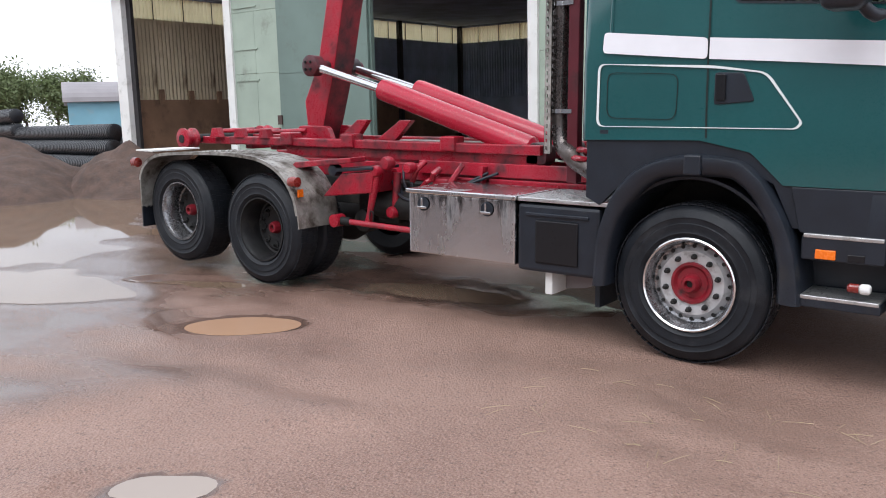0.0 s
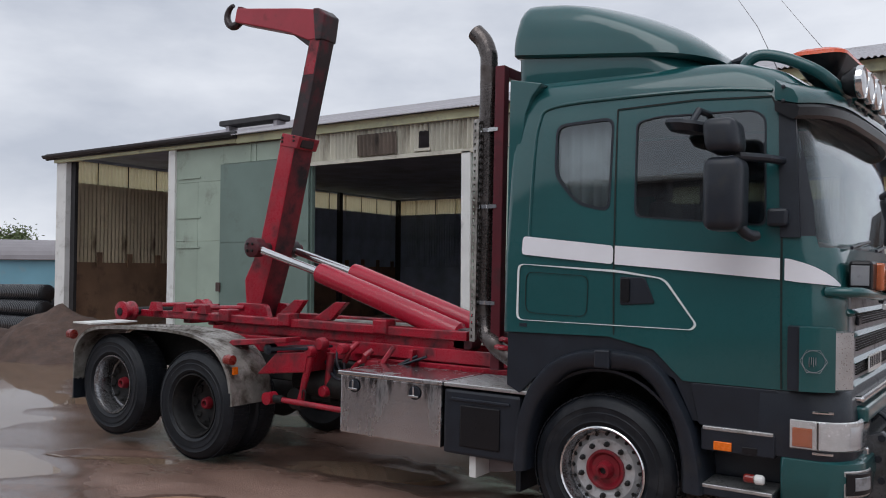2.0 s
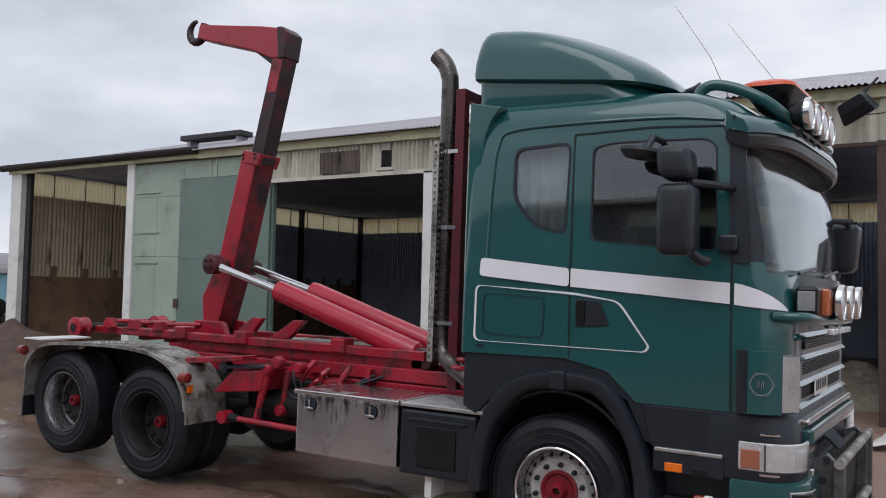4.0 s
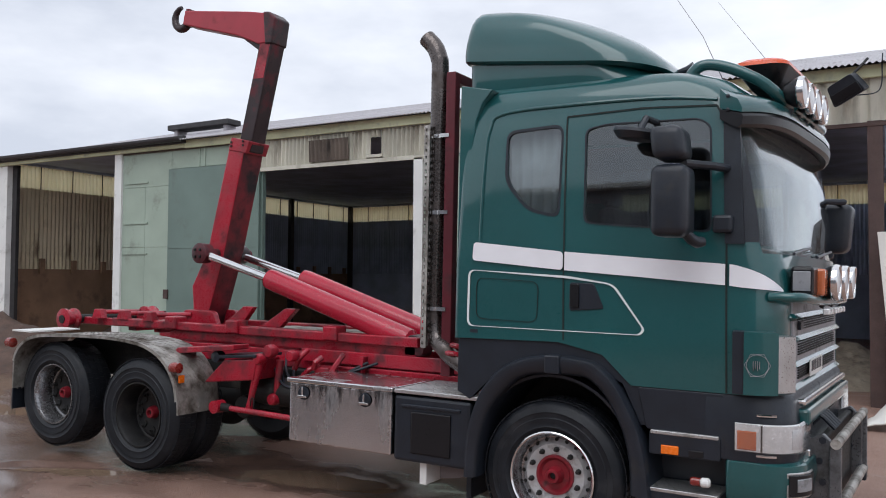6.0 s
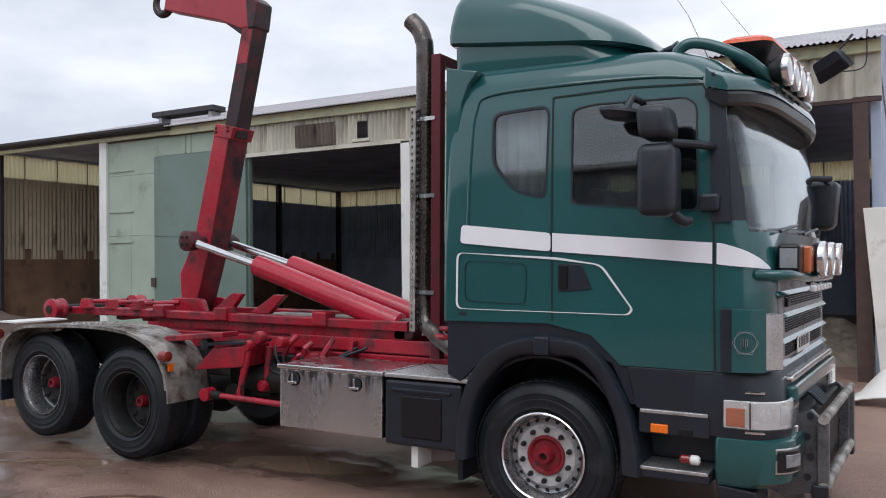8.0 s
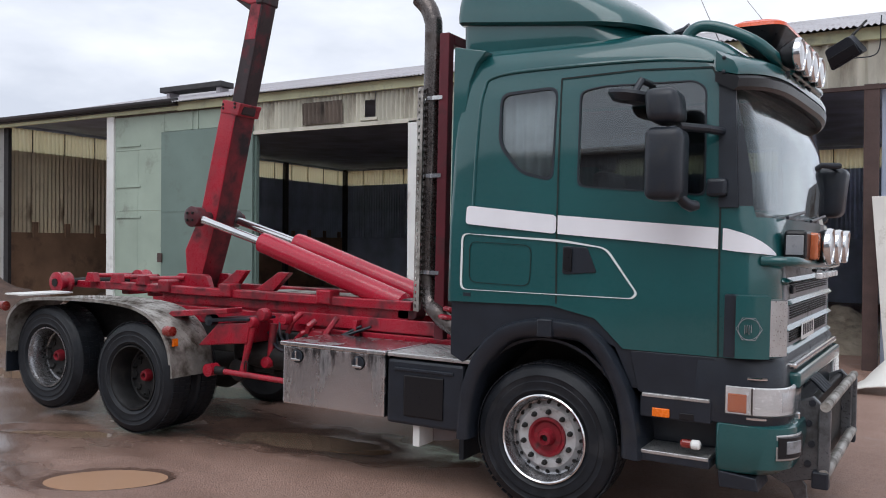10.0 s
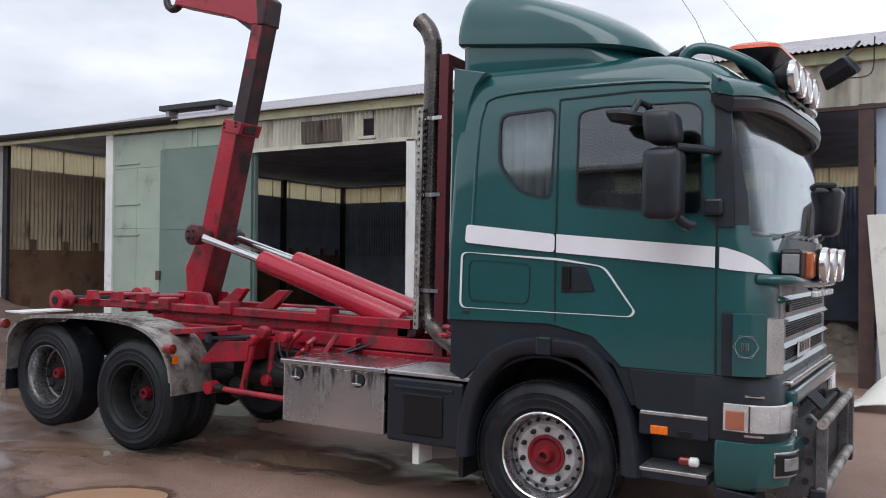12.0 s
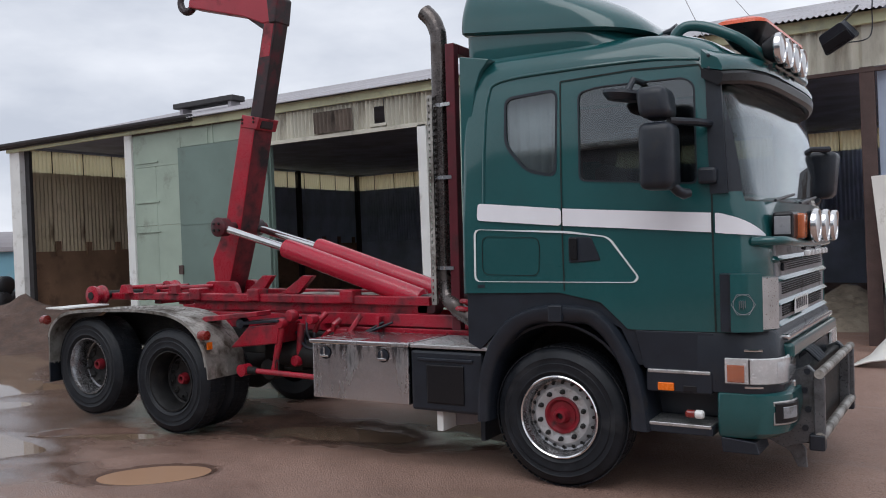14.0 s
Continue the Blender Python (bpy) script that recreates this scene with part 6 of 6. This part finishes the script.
# wheel arch and dark lower panels
arch_out = [(-0.63, 0.46), (-0.615, 0.72), (-0.585, 0.88), (-0.5, 1.085), (-0.33, 1.262), (-0.07, 1.35), (0.26, 1.342), (0.40, 1.27), (0.505, 1.145), (0.62, 0.93), (0.68, 0.7), (0.70, 0.5)]
arch_in = [(0.56, 0.5), (0.55, 0.7), (0.5, 0.9), (0.4, 1.09), (0.3, 1.19), (0.2, 1.225), (-0.12, 1.21), (-0.28, 1.14), (-0.43, 0.97), (-0.5, 0.8), (-0.535, 0.6), (-0.54, 0.46)]
co, ci = [(v.x, v.z) for v in curve_points([(x, 0, z) for x, z in arch_out], 4)], [(v.x, v.z) for v in curve_points([(x, 0, z) for x, z in arch_in], 4)]
for far in (False, True):
    s = (lambda y: y) if not far else (lambda y: 2.5 - y)
    bm = bmesh.new()
    ci2 = ci[::-1]
    n = len(co)
    between = lambda f: [(p[0] * (1 - f) + q[0] * f, p[1] * (1 - f) + q[1] * f) for p, q in zip(ci2, co)]
    rows = [[bm.verts.new((x, s(y), z)) for x, z in pts] for pts, y in ((ci2, 0.0), (between(0.12), -0.03), (between(0.25), -0.045), (between(0.7), -0.065), (between(0.9), -0.06), (co, -0.035), (co, 0.45), (ci2, 0.45))]
    for a, b in zip(rows, rows[1:] + rows[:1]):
        for i in range(n - 1):
            bm.faces.new((a[i], a[i + 1], b[i + 1], b[i]))
    for i in (0, -1):
        bm.faces.new([r[i] for r in rows])
    part("wheel_arch", bm, BLACK, truck, "black plastic wheel arch", True)
    part("arch_clip", box(-0.02, 0.09, s(-0.078), s(0.0), 1.235, 1.36, 0.012), BLACK, truck)
    part("arch_panel", prism([(-0.72, 1.05), (-0.72, 1.43), (0.05, 1.45), (0.37, 1.385), (0.56, 1.205), (1.13, 1.2), (1.13, 0.95), (0.62, 0.95), (0.5, 1.2), (0.3, 1.3), (-0.2, 1.3), (-0.5, 1.12), (-0.62, 1.0)], s(0.012), s(0.06)), BLACK, truck)
    part("step_panel", prism(rounded([(0.66, 0.93), (1.135, 0.93), (1.135, 1.19), (0.6, 1.19)], 0.02), s(0.0), s(0.04), 0.005), BLACK, truck)
    for z, zz in ((0.78, 0.92), (0.50, 0.56)):
        st = part("step", prism(rounded([(0.68, z), (1.12, z), (1.12, zz), (0.68, zz)], 0.015), s(-0.015), s(0.32), 0.008), BLACK, truck)
        part("step_tread", box(0.69, 1.11, s(-0.02), s(0.28), zz - 0.012, zz + 0.012, 0.005), ALU_CLEAN, st, "worn bare aluminium step")
    part("step_back", box(0.66, 1.13, s(0.3), s(0.34), 0.5, 1.0), BLACK, truck)
    part("marker_lamp", box(0.76, 0.87, s(-0.03), s(-0.012), 0.79, 0.845, 0.006), ORANGE, truck, "orange side marker lamp")
    part("step_grip", box(0.93, 1.02, s(-0.02), s(-0.012), 0.79, 0.83, 0.004), BLACK_GLOSS, truck)
    lamp = part("end_marker", lathe([(0.02, 1.0), (0.03, 1.01), (0.03, 1.05), (0.02, 1.06)], (0, s(0.0), 0.64), "x", 14), WHITE_PLASTIC, truck)
    part("red_lens", lathe([(0.02, 0.94), (0.027, 0.95), (0.027, 1.0)], (0, s(0.0), 0.64), "x", 14), RED_LENS, lamp)

# front: corner deflectors, lights, bumper, grille
part("light_band", loft([(0.80, 1.0, 1.53, 0.0, 2.5, 0.2, 0.03, 0.0), (0.84, 1.0, 1.54, -0.005, 2.505, 0.2, 0.03, 0.0), (1.17, 1.0, 1.50, 0.0, 2.5, 0.22, 0.03, 0.0), (1.2, 1.0, 1.48, 0.01, 2.49, 0.22, 0.03, 0.0)]), BLACK, truck, "black headlight surround", True)
part("bumper", loft([(0.50, 1.145, 1.5, 0.03, 2.47, 0.2, 0.03, 0.0), (0.54, 1.145, 1.56, 0.0, 2.5, 0.22, 0.03, 0.0), (0.70, 1.145, 1.59, -0.01, 2.51, 0.22, 0.03, 0.0), (0.79, 1.145, 1.58, -0.005, 2.505, 0.22, 0.03, 0.0), (0.805, 1.145, 1.55, 0.01, 2.49, 0.22, 0.03, 0.0)]), GREEN, truck, "green front bumper", True)
part("bumper_step", box(1.35, 1.57, 0.35, 2.15, 0.8, 0.85, 0.01), CHROME, truck)
part("air_dam", prism([(1.16, 0.50), (1.38, 0.48), (1.4, 0.40), (1.17, 0.40)], 0.02, 0.32, 0.006), BLACK, truck)


def wrap_block(name, x0, y1, z0, z1, lift, mat, label="", parent=None, r=0.22, xf=1.5, far=False, t0=0.0, t1=1.0, thick=0.02):
    """A block that bends round the front corner from the side at x0 to the front at y1."""
    path = [(x0, 0.0)] + [(xf - r + r * math.sin(a), r - r * math.cos(a)) for a in np.linspace(0, math.pi / 2, 13)] + [(xf, y1)]
    length = [0.0]
    for a, b in zip(path, path[1:]):
        length.append(length[-1] + math.dist(a, b))
    pts = []
    for k in range(29):
        d = length[-1] * (t0 + (t1 - t0) * k / 28)
        i = max(j for j in range(len(path) - 1) if length[j] <= d + 1e-9)
        u = (d - length[i]) / max(length[i + 1] - length[i], 1e-9)
        a, b = Vector(path[i]), Vector(path[i + 1])
        p, dr = a.lerp(b, u), (b - a).normalized()
        pts.append((p, Vector((dr.y, -dr.x))))
    bm = bmesh.new()
    rows = []
    for p, nrm in pts:
        o, q = p + nrm * (lift + thick), p + nrm * lift
        rows.append([bm.verts.new((v.x, 2.5 - v.y if far else v.y, z)) for v, z in ((q, z0), (o, z0 + 0.006), (o, z1 - 0.006), (q, z1))])
    for a, b in zip(rows, rows[1:]):
        for k in range(4):
            bm.faces.new((a[k], b[k], b[(k + 1) % 4], a[(k + 1) % 4]))
    bm.faces.new(rows[0])
    bm.faces.new(rows[-1][::-1])
    return part(name, bm, mat, parent or truck, label, True)


for far in (False, True):
    cd = wrap_block("corner_deflector", 1.19, 0.34, 1.2, 1.585, 0.012, GREEN, "green corner air deflector", far=far, xf=1.485, r=0.24, t0=0.12, t1=0.42, thick=0.055)
    wrap_block("deflector_edge", 1.19, 0.34, 1.2, 1.585, 0.006, BLACK, "", cd, far=far, xf=1.485, r=0.24, t0=0.0, t1=0.13, thick=0.045)
    if not far:
        wrap_block("deflector_vent", 1.19, 0.34, 1.215, 1.56, 0.01, ALU_CLEAN, "silver vent strip", cd, far=far, xf=1.485, r=0.24, t0=0.42, t1=0.62, thick=0.054)
    hl = wrap_block("headlight", 1.19, 0.42, 0.86, 1.03, 0.0, REFLECTOR, "clear headlight with amber indicator", far=far, xf=1.535, r=0.2, t0=0.02, t1=1.0, thick=0.012)
    wrap_block("indicator", 1.19, 0.42, 0.872, 0.985, 0.013, AMBER_DULL, "amber indicator", hl, far=far, xf=1.535, r=0.2, t0=0.04, t1=0.2, thick=0.006)
    wrap_block("divider", 1.19, 0.42, 0.865, 1.025, 0.012, BLACK_GLOSS, "", hl, far=far, xf=1.535, r=0.2, t0=0.235, t1=0.25, thick=0.007)
    wrap_block("lamp_bowl", 1.19, 0.42, 0.885, 1.0, 0.012, LENS_WHITE, "", hl, far=far, xf=1.535, r=0.2, t0=0.5, t1=0.8, thick=0.004)
    wrap_block("lens", 1.19, 0.42, 0.86, 1.03, 0.021, LAMP_GLASS, "", hl, far=far, xf=1.535, r=0.2, t0=0.02, t1=1.0, thick=0.006)
    for z in (0.83, 1.07):
        wrap_block("clip", 1.19, 0.42, z, z + 0.02, 0.004, CHROME, "", hl, far=far, xf=1.535, r=0.2, t0=0.2, t1=0.36, thick=0.008)
    fl = wrap_block("fog_lamp_frame", 1.19, 0.5, 0.60, 0.755, 0.0, ALU_CLEAN, "bright fog lamp frame", far=far, xf=1.59, r=0.22, t0=0.38, t1=0.7, thick=0.006)
    wrap_block("fog_lamp", 1.19, 0.5, 0.612, 0.743, 0.006, BLACK_GLOSS, "", fl, far=far, xf=1.59, r=0.22, t0=0.392, t1=0.688, thick=0.01)
    wrap_block("fog_lens", 1.19, 0.5, 0.64, 0.72, 0.014, GRILLE, "", fl, far=far, xf=1.59, r=0.22, t0=0.45, t1=0.6, thick=0.008)
# badge on the corner: a plain outline ring with bars
bm = bmesh.new()
for rr, n in ((0.072, 6), (0.06, 24)):
    path = [(1.335 + rr * math.cos(a), -0.07 + 0.03 * max(0, math.cos(a)), 1.385 + rr * 1.05 * math.sin(a)) for a in np.linspace(0, 2 * math.pi, n + 1)]
    tube(path, 0.0017, 5, bm)
for k in range(4):
    box(1.312 + 0.012 * k, 1.3145 + 0.012 * k, -0.075, -0.06, 1.355 + 0.01 * (k % 2), 1.41, 0, bm)
part("badge", bm, GRILLE, truck)

grille = part("grille", box(1.44, 1.475, 0.28, 2.22, 1.2, 1.78, 0.01), GRILLE, truck, "silver-grey radiator grille")
for z in (1.22, 1.36, 1.52, 1.66):
    part("grille_rib", loft([(z - 0.02, 1.42, 1.48, 0.25, 2.25, 0.04, 0.02, 0.0), (z, 1.42, 1.505, 0.24, 2.26, 0.04, 0.02, 0.0), (z + 0.025, 1.42, 1.48, 0.25, 2.25, 0.04, 0.02, 0.0)]), GREEN, grille, smooth=True)
for zb in (1.27, 1.42, 1.58):
    for k in range(5):
        part("slat", box(1.474, 1.486, 0.45, 2.05, zb + 0.016 * k, zb + 0.016 * k + 0.007), STEEL_DARK, grille)
part("emblem", box(1.48, 1.5, 0.42, 0.52, 1.58, 1.63, 0.006), BLACK, grille)
plate = part("number_plate", box(1.50, 1.508, 0.75, 1.27, 1.26, 1.37, 0.002), WHITE_PLASTIC, truck, "white number plate with dark bars")
for k in range(6):
    part("bar", box(1.508, 1.5105, 0.79 + 0.075 * k, 0.835 + 0.075 * k, 1.29, 1.36), BLACK, plate)
part("front_step", box(1.44, 1.55, 0.3, 2.2, 1.12, 1.16, 0.015), CHROME, truck)
part("front_flap", box(1.46, 1.575, 0.3, 2.2, 1.0, 1.10, 0.02), GREEN, truck)
# lamp bar in front of the grille
bar = curve_points([(1.38, 0.06, 1.79), (1.48, 0.05, 1.79), (1.56, 0.12, 1.79), (1.60, 0.4, 1.77), (1.61, 0.9, 1.76), (1.61, 1.5, 1.76)], 6)
part("front_bar", tube(bar, 0.03, 14), GREEN, truck, "green tubular front lamp bar", True)
for y in (0.6, 1.0, 1.4):
    round_lamp(1.67, y, 1.885, 0.115)
lampbox = part("upper_lamp", box(1.47, 1.60, 0.2, 0.48, 1.8, 1.98, 0.02), BLACK_GLOSS, truck, "dark upper headlight with amber side")
part("lens", box(1.485, 1.585, 0.192, 0.2, 1.83, 1.95, 0.003), GRILLE, lampbox)
part("amber_side", box(1.56, 1.64, 0.36, 0.5, 1.8, 1.97, 0.015), AMBER_DULL, lampbox)
for k in range(6):
    part("small_lamp", box(1.62, 1.66, 0.45 + 0.14 * k, 0.52 + 0.14 * k, 1.68, 1.72, 0.008), REFLECTOR, truck)
# wipers
for y0, y1 in ((0.35, 1.05), (1.2, 1.9)):
    part("wiper", tube([(1.46, y0, 2.06), (1.445, y0 + 0.35, 2.09), (1.435, y1, 2.12)], 0.011, 6), BLACK, truck)

# plough mounting frame
mount = part("plough_mount", box(1.58, 1.63, 0.55, 1.95, 0.38, 0.9, 0.015), STEEL_DARK, truck, "grey steel plough mounting frame")
for y in (0.5, 1.92):
    part("mount_arm", prism([(1.34, 0.41), (1.46, 0.35), (1.70, 0.43), (1.70, 0.85), (1.62, 0.93), (1.52, 0.88), (1.50, 0.55)], y, y + 0.06, 0.006), STEEL_WET, mount)
    for k in range(4):
        part("bolt", lathe([(0.022, y - 0.012), (0.022, y), (0.004, y - 0.013)], (1.6 + 0.02 * (k % 2), 0, 0.5 + 0.13 * k), "y", 10), BLACK, mount)
for y in (0.47, 1.99):
    part("mount_foot_block", box(1.63, 1.73, y - 0.03, y + 0.06, 0.36, 0.47, 0.012), BLACK, mount)
    part("mount_post", box(1.66, 1.73, y - 0.01, y + 0.04, 0.46, 0.86, 0.008), STEEL_WET, mount)
part("mount_tube", tube([(1.70, 0.45, 0.88), (1.70, 2.05, 0.88)], 0.032, 14), ALU, mount)
part("mount_tube", tube([(1.70, 0.45, 0.45), (1.70, 2.05, 0.45)], 0.035, 14), ALU, mount)
part("mount_foot", prism([(1.34, 0.4), (1.5, 0.42), (1.58, 0.33), (1.59, 0.2), (1.53, 0.2), (1.48, 0.3)], 0.6, 0.64, 0.005), STEEL_WET, mount)
for k in range(4):
    part("coupling", tube(curve_points([(1.50, 0.75 + 0.08 * k, 0.91), (1.56, 0.75 + 0.08 * k, 1.01), (1.66, 0.75 + 0.08 * k, 0.93)]), 0.016, 8), BLACK, mount)


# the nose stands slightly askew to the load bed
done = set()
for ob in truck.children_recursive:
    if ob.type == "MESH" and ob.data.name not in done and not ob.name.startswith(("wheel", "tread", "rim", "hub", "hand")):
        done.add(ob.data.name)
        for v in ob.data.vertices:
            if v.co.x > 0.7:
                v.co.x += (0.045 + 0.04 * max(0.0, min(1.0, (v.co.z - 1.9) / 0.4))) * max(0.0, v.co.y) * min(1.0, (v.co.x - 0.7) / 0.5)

# ---- straw bits on the gravel ----
rnd = random.Random(5)
bm = bmesh.new()
for k in range(60):
    x, y, a, n = rnd.uniform(-0.6, 2.2), rnd.uniform(-1.6, -0.3), rnd.uniform(0, 3.14), rnd.uniform(0.03, 0.09)
    if -0.25 < x < 0.4 and y > -0.4:
        continue
    z = ground_height(x, y) + 0.005
    tube([(x - n * math.cos(a), y - n * math.sin(a), z), (x, y, z + 0.004), (x + n * math.cos(a), y + n * math.sin(a), z)], 0.0014, 4, bm)
tagged(part("straw", bm, STRAW), "scattered straw bits on the gravel", "straw", kind="stuff")
